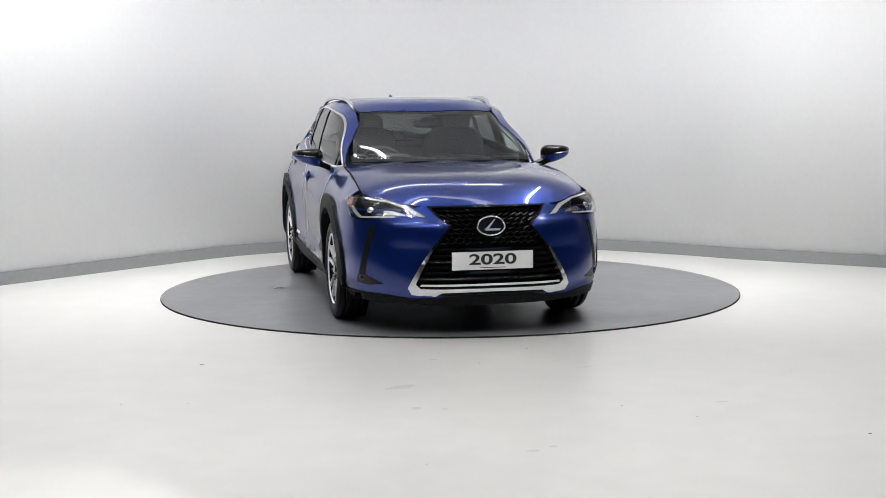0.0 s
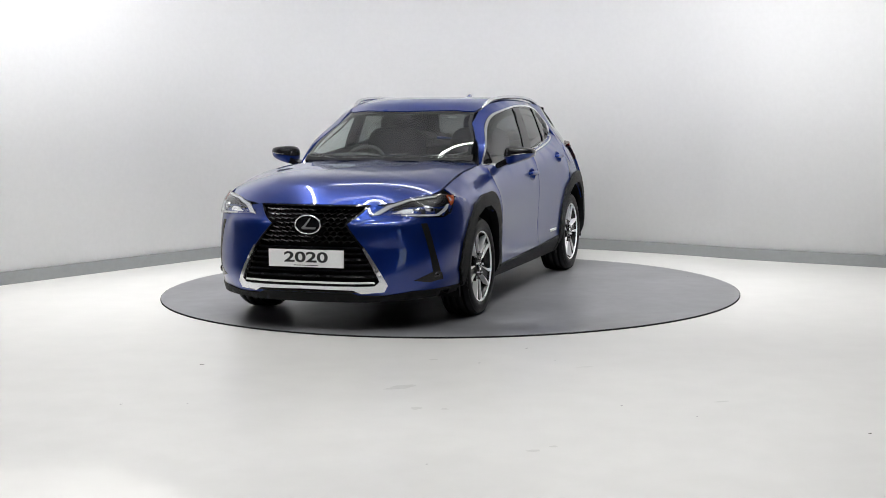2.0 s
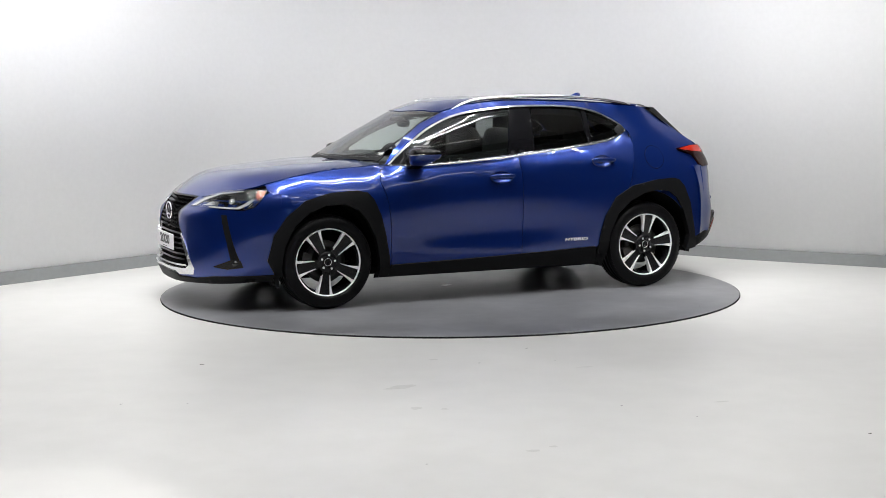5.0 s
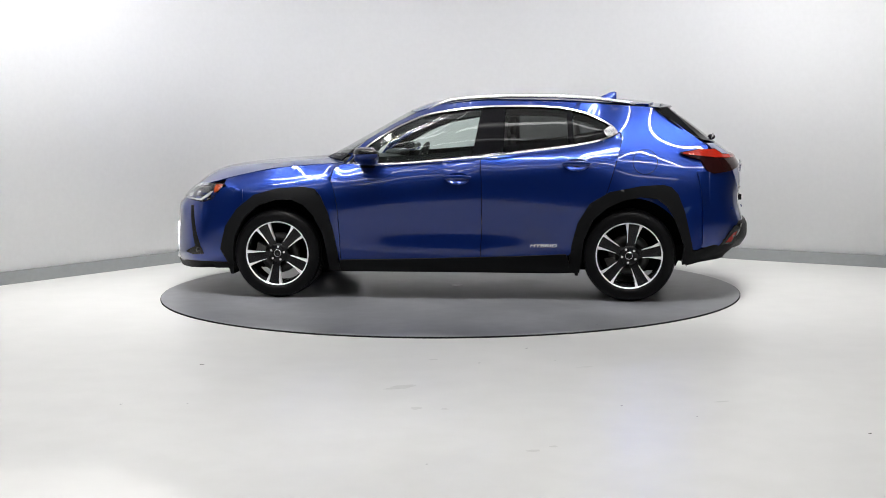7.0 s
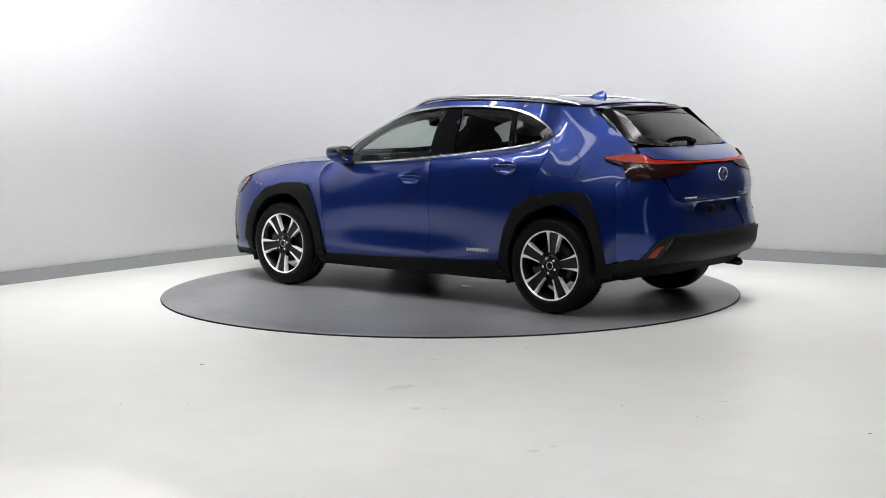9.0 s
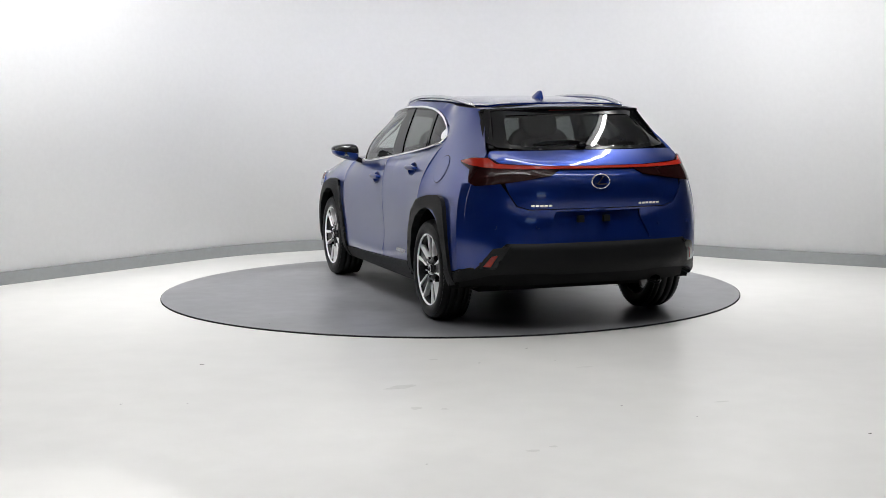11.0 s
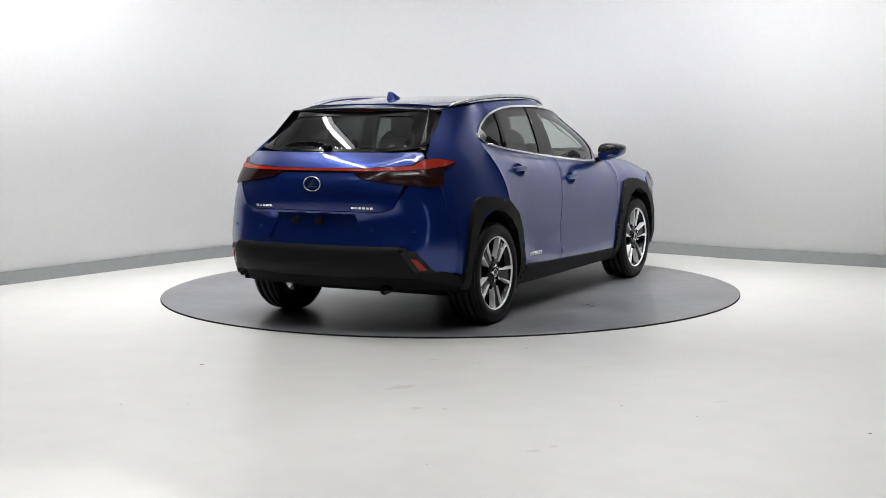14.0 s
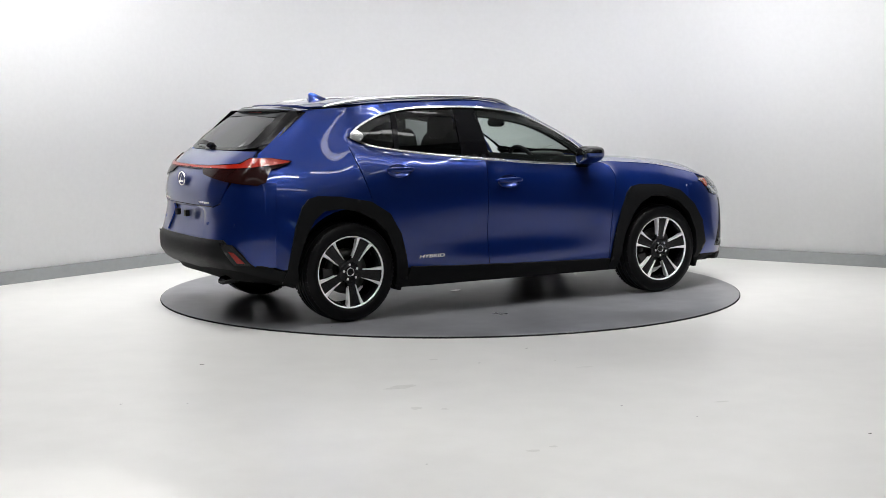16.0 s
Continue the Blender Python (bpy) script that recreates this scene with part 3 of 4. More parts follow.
WS_IN = [(0.995, 0.0), (0.965, 0.32), (0.865, 0.54), (0.80, 0.612), (0.725, 0.602), (0.63, 0.588), (0.47, 0.514), (0.335, 0.488), (0.366, 0.43), (0.418, 0.23), (0.440, 0.0)]
part("black_border", skin(sym_y(WS), from_top((TOP,)), lift=0.001, skirt=0, gap=0, holes=[sym_y(WS_IN)]), GLOSS_BLACK, ws, "black printed glass border")

DLO = BELT + DLO_TOP


def shrink(poly, g):
    P = resample(poly, 0.03)
    if area2(P) < 0:
        P.reverse()
    return [tuple(p) for p in inset(P, g)]


DLO_IN = shrink(DLO, 0.0115)
TIP = [(-1.178, 1.280), (-1.128, 1.240), (-1.160, 1.204), (-1.234, 1.230)]


def window_part(name, outline, mat, label, lift=-0.002):
    return both(name, lambda s: skin(outline, from_side(s, (TOP,)), lift=lift, skirt=0, gap=0), mat, None, label)


def top_between(x0, x1):
    return [p for p in DLO_TOP if x0 < p[0] < x1]


both("window_trim", lambda s: skin(DLO, from_side(s, FLANK), gap=0, lift=lambda u, v: 0.017 - 0.013 * max(0.0, min(1.0, (u - 0.05) / 0.3)), skirt=0.03, holes=[DLO_IN], step=0.02), CHROME, None, "bright chrome window surround")
both("trim_corner", lambda s: skin(line_through(TIP + TIP[:1], 3)[:-1], from_side(s, FLANK), gap=0, lift=0.0185, skirt=0.02, step=0.02), CHROME, None, "wide chrome corner of the window surround")
window_part("front_window", [(-0.165, 1.05), (-0.235, 1.43)] + top_between(-0.2, 0.79) + [(0.78, 1.012)] + belt_between(-0.15, 0.77), SIDE_GLASS, "lightly tinted front side window")
window_part("rear_window", [(-0.88, 1.125), (-0.86, 1.418)] + top_between(-0.83, -0.41) + [(-0.395, 1.432), (-0.385, 1.07)] + belt_between(-0.86, -0.40)[::1], PRIVACY, "dark privacy glass rear side window")
window_part("quarter_window", [(-0.905, 1.13), (-0.888, 1.408)] + top_between(-1.22, -0.90)[::-1] + [(-1.225, 1.23)] + belt_between(-1.22, -0.92)[::-1], PRIVACY, "dark privacy glass quarter window")
both("b_pillar", lambda s: skin([(-0.155, 1.05), (-0.225, 1.432), (-0.40, 1.432), (-0.39, 1.075)], from_side(s, (TOP,)), lift=0.004, skirt=0.02, gap=0), GLOSS_BLACK, None, "gloss black door pillar")
both("window_divider", lambda s: skin([(-0.872, 1.125), (-0.852, 1.416), (-0.893, 1.408), (-0.91, 1.13)], from_side(s, (TOP,)), lift=0.004, skirt=0.02, gap=0), GLOSS_BLACK, None, "gloss black window divider")
both("sail_trim", lambda s: skin([(0.775, 1.014), (0.745, 1.055), (0.66, 1.125), (0.64, 1.012)], from_side(s, (TOP,)), lift=0.003, skirt=0.01, gap=0), GLOSS_BLACK, None, "gloss black triangle at the mirror")
both("window_frame", lambda s: skin(DLO_IN, from_side(s, (TOP,)), gap=-0.004, lift=-0.012, skirt=0.02, holes=[shrink(DLO, 0.055)], step=0.025), UNDER, None, "dark inner door frame")

# ---- tail ----
back = from_back((TOP, BODY))
GATE_BLACK = [(0, 1.142), (0.40, 1.143), (0.585, 1.164), (0.630, 1.20), (0.598, 1.32), (0.555, 1.41), (0.40, 1.434), (0, 1.437)]
GLASS_HOLE = [(0, 1.165), (0.38, 1.167), (0.495, 1.185), (0.505, 1.215), (0.465, 1.33), (0.44, 1.362), (0, 1.372)]
gate_frame = part("tailgate_surround", skin(sym(GATE_BLACK), back, lift=0.010, skirt=0.02, relax=30, holes=[sym(GLASS_HOLE)]), SATIN_BLACK, car, "black rear window surround")


def smooth_back(outline):
    """An even curved sheet through the shell's stretch behind an outline."""
    P = [q for q in resample(outline, 0.03)]
    P += [Vector((q.x * 0.5, 1.27 + (q.y - 1.27) * 0.5)) for q in P]
    row = lambda u, v: (1.0, u * u, v - 1.27, (v - 1.27) ** 2, u ** 4)
    c, *_ = np.linalg.lstsq(np.array([row(q.x, q.y) for q in P]), np.array([back(q.x, q.y)[0].x for q in P]), rcond=None)

    def at(u, v):
        d = Vector((-1.0, c[1] * 2 * u + c[4] * 4 * u ** 3, c[2] + c[3] * 2 * (v - 1.27)))
        return Vector((float(np.dot(c, row(u, v))), u, v)), d.normalized()
    return at


rear_glass = part("rear_screen", skin(sym(GLASS_HOLE), smooth_back(sym(GLASS_HOLE)), lift=0.008, skirt=0, gap=-0.006), REAR_TINT, car, "tinted rear window")


def spoiler():
    """Roof spoiler: a blade that runs on from the roof, with a curved trailing edge."""
    V, F, n = [], [], 24
    rows = []
    for i in range(n + 1):
        y = -0.575 + 1.15 * i / n
        e = abs(y) / 0.575
        xe = -1.645 + 0.10 * e ** 2.6
        ze = 1.428 - 0.016 * e ** 2
        x0 = -1.47 + 0.05 * e ** 3
        z0 = 1.4525 - 0.032 * e ** 2
        rows.append([(x0, y, z0), ((x0 + xe) / 2, y, (z0 + ze) / 2 + 0.006), (xe + 0.012, y, ze + 0.003), (xe, y, ze - 0.008), (xe + 0.03, y, ze - 0.030), (x0 - 0.02, y, z0 - 0.05)])
    m = len(rows[0])
    for r in rows:
        V += r
    F = [(i * m + k, i * m + k + 1, (i + 1) * m + k + 1, (i + 1) * m + k) for i in range(n) for k in range(m - 1)]
    top = [f for f in F if f[0] % m < 2]
    low = [f for f in F if f[0] % m >= 2]
    return (V, top), (V, low)


blade, under_blade = spoiler()
sp = part("spoiler", blade, BLUE, car, "blue roof spoiler")
part("spoiler_underside", under_blade, GLOSS_BLACK, sp, "gloss black spoiler underside")
for s in (1, -1):
    part("spoiler_fin", ([(-1.44, s * .545, 1.425), (-1.60, s * .53, 1.415), (-1.86, s * .605, 1.165), (-1.82, s * .625, 1.165), (-1.50, s * .575, 1.40)], [(0, 1, 2, 3, 4)]), SATIN_BLACK, sp, "gloss black fin beside the rear window", smooth=False)
part("brake_light", box(-1.628, -1.605, -0.12, 0.12, 1.395, 1.407), RED, sp, "dark red high brake light", smooth=False)

gate = part("tailgate", skin(sym(pol([(0, 1.146), (20, 1.146), (43.5, 1.147), (43, 1.10), (38, 1.06), (33.5, 0.88), (31, 0.81), (27, 0.787), (0, 0.787)])), from_tail, relax=6), BLUE, car)


def crease(u, v):
    """A sharp upright fold that runs from the lamp down to the bumper's corner; the middle lies back a little."""
    a = abs(math.degrees(u / POLAR))
    t = max(0.0, min(1.0, (0.95 - v) / 0.45))
    fold = 0.020 * max(0.0, 1 - abs(a - 44.5) / (1.8 + 3.0 * t)) * min(1.0, 4 * (0.95 - v)) if v < 0.95 else 0.0
    return 0.006 + fold - 0.022 * max(0.0, min(1.0, (34 - a) / 12)) * max(0.0, min(1.0, (0.79 - v) / 0.05))


def ledge(u, v):
    """The bumper's top edge slopes outwards to a fold, below which it falls straight."""
    a = abs(math.degrees(u / POLAR))
    top = 0.580 - 0.0105 * max(0.0, a - 34)
    d = top - v
    mid = -0.012 * max(0.0, min(1.0, (34 - a) / 12))
    return mid + 0.002 + 0.020 * max(0.0, min(1.0, d / 0.035)) - 0.02 * max(0.0, min(1.0, (d - 0.13) / 0.06))


RECESS = [(0, 0.768), (17.2, 0.768), (20, 0.594), (0, 0.594)]
bump_r = part("rear_bumper", skin(sym(pol([(0, 0.786), (27.1, 0.786), (31.1, 0.809), (33.6, 0.88), (36.5, 0.95), (53, 0.95), (53, 0.40), (46, 0.40), (34, 0.575), (0, 0.575)])), from_tail, relax=4, lift=crease, holes=[sym(pol(RECESS))]), BLUE, car)
part("plate_recess", skin(sym(pol(RECESS)), from_tail, lift=-0.032, skirt=0, gap=-0.004), BLUE, bump_r)
part("lower_bumper", skin(sym(pol([(0, 0.580), (33.0, 0.580), (36, 0.555), (53, 0.385), (57, 0.37), (57, 0.305), (48, 0.335), (40, 0.375), (26, 0.380), (16, 0.362), (0, 0.362)])), from_tail, lift=ledge, skirt=0.05, step=0.022), BLACK_PLASTIC, car, "black plastic lower rear bumper")
for s in (1, -1):
    part("rear_reflector", skin(pol([(s * 36.6, 0.508), (s * 38.6, 0.500), (s * 42.0, 0.432), (s * 39.3, 0.434)]), from_tail, lift=0.026, skirt=0.01, gap=0), REFLECTOR, car, "red bumper reflector")
    part("fog_surround", skin(pol([(s * 32.6, 0.562), (s * 38.2, 0.548), (s * 44.2, 0.418), (s * 37.8, 0.42)]), from_tail, lift=0.0235, skirt=0.012, gap=0), GLOSS_BLACK, car, "gloss black reflector surround")
def fin_out(u):
    a = abs(math.degrees(u / POLAR))
    return 0.006 * math.exp(-((a - 46) / 9.0) ** 2)


SMOKE = surface("smoked_lens", (0.012, 0.003, 0.003), 0.10, spec=0.14)
lamp = part("tail_lamp", skin(sym(pol([(0, 1.029), (16, 1.029), (19, 0.995), (28, 0.970), (36, 0.948), (46, 0.930), (49, 0.95), (50, 1.03), (57, 1.072), (57.5, 1.086), (50, 1.104), (42, 1.104), (38, 1.070), (20, 1.052), (0, 1.049)])), from_tail, lift=lambda u, v: 0.009 + fin_out(u), skirt=0.03, gap=0), SMOKE, car, "full-width smoked red tail lamp")
part("light_bar", skin(sym(pol([(0, 1.033), (20, 1.033), (38, 1.037), (44, 1.044), (50, 1.056), (56.5, 1.076), (56.5, 1.083), (50, 1.100), (42.5, 1.099), (39, 1.064), (20, 1.047), (0, 1.045)])), from_tail, lift=lambda u, v: 0.013 + fin_out(u), skirt=0.006, gap=0), RED, lamp, "bright red light band")

# ---- nose ----
grille = part("grille", skin(sym(pol(GRILLE)), from_nose, lift=-0.035, skirt=0, gap=-0.012), UNDER, car, "black spindle grille with a faceted mesh")
part("grille_rim", skin(sym(pol(GRILLE)), from_nose, lift=0.007, skirt=0.045, gap=-0.001, step=0.02, holes=[shrink(sym(pol(GRILLE)), 0.007)]), GLOSS_BLACK, grille)


def grille_half_width(z):
    zs = [0.262, 0.295, 0.41, 0.545, 0.655, 0.692, 0.745, 0.806]
    return float(np.interp(z, zs, [26.0, 27.2, 24.0, 20.0, 15.5, 14.2, 18.5, 22.4]))


DARK_CHROME = surface("dark_chrome", (0.055, 0.055, 0.058), 0.24, 0.9)


def fin_mesh():
    """A small faceted tooth of the mesh: a wedge with a ridge."""
    V = [(0, -0.021, -0.012), (0, 0.021, 0.002), (0, 0.021, 0.016), (0, -0.021, 0.004), (0.022, 0.012, 0.009), (0.012, -0.014, -0.002)]
    F = [(0, 1, 4, 5), (1, 2, 4), (2, 3, 5, 4), (3, 0, 5)]
    return mesh_from("mesh_tooth", [(x * 1.3, y * 1.25, z * 1.35) for x, y, z in V], F, DARK_CHROME, False)


tooth, tooth_m = fin_mesh(), None
tooth_m = mesh_from("mesh_tooth", [(x, -y, z) for x, y, z in [v.co for v in tooth.vertices]], [tuple(reversed(p.vertices)) for p in tooth.polygons], DARK_CHROME, False)
for r in range(8):
    z = 0.788 - 0.0295 * r
    w = grille_half_width(z) - 1.0
    step_a = 2.55
    n = int(w / step_a)
    for k in range(-n - 1, n + 2):
        a = (k + 0.5 * (r % 2)) * step_a
        if abs(a) > w or (abs(a) < 4.5 and abs(z - 0.69) < 0.055):
            continue
        co, nrm = from_nose(radians(a) * POLAR, z)
        ob = new("mesh_tooth", tooth if a > 0 else tooth_m)
        ob.parent = grille
        ob.location = co - nrm * 0.022
        ob.rotation_euler = (0, 0, math.atan2(nrm.y, nrm.x))
for k in range(6):
    z = 0.545 - 0.036 * k
    w = grille_half_width(z) - 0.8
    part("grille_slat", skin(sym(pol([(0, z + 0.007), (w, z + 0.007), (w, z - 0.007), (0, z - 0.007)])), from_nose, lift=-0.010, skirt=0.02, gap=0, step=0.02), GLOSS_BLACK, grille)
part("chrome_frame", skin(sym(pol([(0, 0.303), (23.4, 0.304), (25.0, 0.330), (22.0, 0.45), (19.6, 0.54), (20.2, 0.55), (24.4, 0.42), (27.7, 0.305), (26.6, 0.264), (19.0, 0.260), (16.6, 0.281), (0, 0.285)])), from_nose, lift=lambda u, v: 0.017 - 0.009 * max(0.0, min(1.0, (abs(math.degrees(u / POLAR)) - 20) / 7)), skirt=0.03, gap=0, step=0.025), SATIN, car, "satin silver grille frame")
part("chrome_bar", skin(sym(pol([(0, 0.331), (23.3, 0.331), (23.6, 0.318), (0, 0.318)])), from_nose, lift=0.008, skirt=0.02, gap=0, step=0.02), CHROME, car, "thin chrome bar across the grille")
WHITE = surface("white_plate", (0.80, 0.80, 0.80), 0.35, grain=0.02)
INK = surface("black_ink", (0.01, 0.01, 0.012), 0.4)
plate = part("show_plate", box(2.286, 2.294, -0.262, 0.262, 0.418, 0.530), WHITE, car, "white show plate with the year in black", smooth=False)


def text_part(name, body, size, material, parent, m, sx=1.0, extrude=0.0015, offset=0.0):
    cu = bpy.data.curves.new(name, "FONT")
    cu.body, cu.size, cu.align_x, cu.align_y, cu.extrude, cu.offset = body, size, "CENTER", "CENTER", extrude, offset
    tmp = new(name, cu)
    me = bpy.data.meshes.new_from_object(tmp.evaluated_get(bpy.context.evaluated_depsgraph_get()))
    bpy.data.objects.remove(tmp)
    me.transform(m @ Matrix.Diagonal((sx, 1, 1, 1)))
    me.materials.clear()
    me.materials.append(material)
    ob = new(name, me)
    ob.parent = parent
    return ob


TO_FRONT = Matrix(((0, 0, 1, 0), (1, 0, 0, 0), (0, 1, 0, 0), (0, 0, 0, 1)))
TO_LEFT = Matrix(((-1, 0, 0, 0), (0, 0, 1, 0), (0, 1, 0, 0), (0, 0, 0, 1)))
TO_RIGHT = Matrix(((1, 0, 0, 0), (0, 0, -1, 0), (0, 1, 0, 0), (0, 0, 0, 1)))
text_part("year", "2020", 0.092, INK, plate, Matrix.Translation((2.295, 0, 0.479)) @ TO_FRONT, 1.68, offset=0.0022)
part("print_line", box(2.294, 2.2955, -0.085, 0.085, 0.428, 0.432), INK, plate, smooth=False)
for s in (1, -1):
    co, nrm = from_side(s, (BODY,))(-0.696, 0.408)
    badge = text_part("hybrid_badge", "HYBRID", 0.033, ALLOY, car, Matrix.Translation((-0.696, co.y + s * 0.009, 0.408)) @ (TO_LEFT if s > 0 else TO_RIGHT) @ Matrix(((1, 0.3, 0, 0), (0, 1, 0, 0), (0, 0, 1, 0), (0, 0, 0, 1))), 1.75, 0.002, 0.0002)
    badge.location = OFF


def oval_badge(x, z, ry, rz, face, ground):
    """An oval ring with a slanted bar and a foot in it, in plain shapes."""
    root = new("emblem")
    root.parent, root.location = car, OFF
    V, F, n = [], [], 40
    for i in range(n):
        a = 2 * math.pi * i / n
        for k in range(8):
            b = 2 * math.pi * k / 8
            rr = 1 + 0.075 * math.cos(b)
            V.append((x + face * (0.006 + 0.006 * math.sin(b)), ry * rr * math.cos(a), z + rz * rr * math.sin(a)))
    for i in range(n):
        for k in range(8):
            F.append((i * 8 + k, ((i + 1) % n) * 8 + k, ((i + 1) % n) * 8 + (k + 1) % 8, i * 8 + (k + 1) % 8))
    part("ring", (V, F), CHROME, root)
    d = [(x, 0.96 * ry * math.cos(2 * math.pi * i / n), z + 0.96 * rz * math.sin(2 * math.pi * i / n)) for i in range(n)]
    part("backing", (d, [tuple(range(n))]), ground, root, smooth=False)
    f = face

    def bar(a, b, w0, w1):
        (y0, z0), (y1, z1) = a, b
        q = [(y0 - w0, z0), (y0 + w0, z0), (y1 + w1, z1), (y1 - w1, z1)]
        V = [(x + f * 0.004, f * y, z + zz) for y, zz in q] + [(x + f * 0.013, f * y * 0.97, z + zz * 0.97) for y, zz in q]
        return V, [(4, 5, 6, 7), (0, 1, 5, 4), (1, 2, 6, 5), (2, 3, 7, 6), (3, 0, 4, 7)]

    part("bar", bar((0.25 * ry, 0.72 * rz), (-0.38 * ry, -0.42 * rz), 0.07 * ry, 0.12 * ry), CHROME, root, smooth=False)
    part("foot", bar((0.1 * ry, -0.28 * rz), (0.1 * ry, -0.5 * rz), 0.62 * ry, 0.52 * ry), CHROME, root, smooth=False)
    return root


oval_badge(2.250, 0.688, 0.088, 0.060, 1, GLOSS_BLACK)
oval_badge(-2.168, 0.957, 0.062, 0.045, -1, BLUE)
for a0, a1 in [(19.0 + 1.55 * i, 20.2 + 1.55 * i) for i in range(5)] + [(-24.6 + 1.45 * i, -23.5 + 1.45 * i) for i in range(6)]:
    part("lettering", skin(pol([(a0, 0.806), (a1, 0.806), (a1, 0.818), (a0, 0.818)]), from_tail, lift=0.009, skirt=0.003, gap=0), CHROME, gate, "small chrome lettering strip")
for y in (0.135, -0.045):
    part("plate_mount", box(-2.176, -2.150, y - 0.022, y + 0.022, 0.700, 0.742), BLACK_PLASTIC, bump_r, smooth=False)

AMBER = surface("amber_lens", (0.32, 0.045, 0.01), 0.1, coat=1.0)
LAMP_SILVER = surface("lamp_reflector", (0.75, 0.76, 0.78), 0.18, 0.9)
BLADE = surface("white_light_guide", (0.42, 0.43, 0.45), 0.2, coat=0.5)
LENS = glass("clear_lens", (0.93, 0.94, 0.95))
HEAD = [(21.7, 0.737), (28.5, 0.806), (36.7, 0.842), (46, 0.856), (57, 0.856), (55.5, 0.81), (52.5, 0.742), (48.3, 0.720), (35, 0.729)]
for s in (1, -1):
    P = lambda q: pol([(s * a, z) for a, z in q])
    hl = part("headlight", skin(P(HEAD), from_nose, lift=0.006, skirt=0.02, gap=0.001), GLOSS_BLACK, car, "slim headlight with a bright light blade")
    part("light_blade", skin(P([(22.4, 0.738), (28.8, 0.800), (36.7, 0.835), (47, 0.850), (47, 0.844), (37, 0.826), (30, 0.788), (25.5, 0.745)]), from_nose, lift=0.012, skirt=0.006, gap=0), BLADE, hl, "bright silver light blade")
    part("light_hook", skin(P([(33, 0.737), (46.5, 0.731), (50.5, 0.765), (52, 0.800), (51, 0.802), (48.8, 0.770), (45.8, 0.743), (33, 0.745)]), from_nose, lift=0.012, skirt=0.006, gap=0), BLADE, hl, "bright silver light blade")
    part("indicator", skin(P([(52.5, 0.850), (56.2, 0.850), (54.6, 0.805), (53.0, 0.79), (52.6, 0.81)]), from_nose, lift=0.012, skirt=0.006, gap=0), AMBER, hl, "amber side marker")
    part("reflector_bowl", skin(P([(29.5, 0.75), (34, 0.775), (37.5, 0.778), (37.5, 0.75)]), from_nose, lift=0.010, skirt=0.004, gap=0), LAMP_SILVER, hl, "silver reflector")
    co, nrm = from_nose(radians(s * 43) * POLAR, 0.785)
    bm = bmesh.new()
    bmesh.ops.create_uvsphere(bm, u_segments=20, v_segments=12, radius=0.030, matrix=Matrix.Translation(co - nrm * 0.012) @ Matrix.Diagonal((1, 1, 0.85, 1)))
    part("projector", bm, LAMP_SILVER, hl, "silver projector lens")
    cov = part("lens_cover", skin(P(HEAD), from_nose, lift=0.020, skirt=0.014, gap=0.002), LENS, hl, "clear lens cover")
    part("side_intake", skin(P([(39.6, 0.690), (41.9, 0.690), (44.6, 0.50), (46.8, 0.375), (43.6, 0.372), (42.2, 0.50)]), from_nose, lift=0.008, skirt=0.004, gap=0), BLACK_PLASTIC, car, "black upright air slit")
    fs = part("fog_bezel", skin(P([(36.2, 0.328), (40.5, 0.358), (44, 0.382), (47.2, 0.372), (48, 0.325), (42, 0.312)]), from_nose, lift=0.009, skirt=0.005, gap=0), GLOSS_BLACK, car, "gloss black fog lamp bezel")
    co, nrm = from_nose(radians(s * 45.2) * POLAR, 0.350)
    bm = bmesh.new()
    bmesh.ops.create_uvsphere(bm, u_segments=20, v_segments=12, radius=0.026, matrix=Matrix.Translation(co + nrm * 0.0) @ nrm.to_track_quat("Z", "Y").to_matrix().to_4x4() @ Matrix.Diagonal((1, 1, 0.7, 1)))
    part("fog_lamp", bm, DARK_CHROME, fs, "round silver fog lamp")

# ---- cladding ----
CLAD_FRONT = [(1.70, 0.262), (1.762, 0.37), (1.715, 0.545), (1.622, 0.675), (1.488, 0.778), (1.30, 0.826), (1.10, 0.836), (1.02, 0.822), (0.975, 0.775), (0.921, 0.656), (0.882, 0.507), (0.850, 0.335), (0.842, 0.215),
              (0.92, 0.215), (0.935, 0.36), (0.965, 0.50), (1.03, 0.63), (1.10, 0.705), (1.20, 0.748), (1.33, 0.745), (1.46, 0.700), (1.57, 0.605), (1.645, 0.46), (1.665, 0.30), (1.65, 0.262)]
CLAD_REAR = [(-0.872, 0.215), (-0.888, 0.325), (-0.905, 0.431), (-0.946, 0.578), (-1.035, 0.722), (-1.18, 0.807), (-1.40, 0.847), (-1.56, 0.855), (-1.62, 0.838), (-1.668, 0.786), (-1.717, 0.664), (-1.758, 0.479), (-1.775, 0.385), (-1.80, 0.30),
             (-1.70, 0.285), (-1.715, 0.40), (-1.690, 0.49), (-1.65, 0.60), (-1.59, 0.70), (-1.52, 0.755), (-1.40, 0.768), (-1.28, 0.745), (-1.16, 0.690), (-1.06, 0.602), (-0.99, 0.45), (-0.965, 0.27), (-0.955, 0.215)]
both("wheel_arch_trim", lambda s: skin(CLAD_FRONT, from_side(s, (BODY,)), lift=0.022, skirt=0.05, gap=0, step=0.03), BLACK_PLASTIC, None, "black textured wheel arch trim")
both("wheel_arch_trim", lambda s: skin(CLAD_REAR, from_side(s, (BODY,)), lift=0.022, skirt=0.05, gap=0, step=0.03), BLACK_PLASTIC, None, "black textured wheel arch trim")
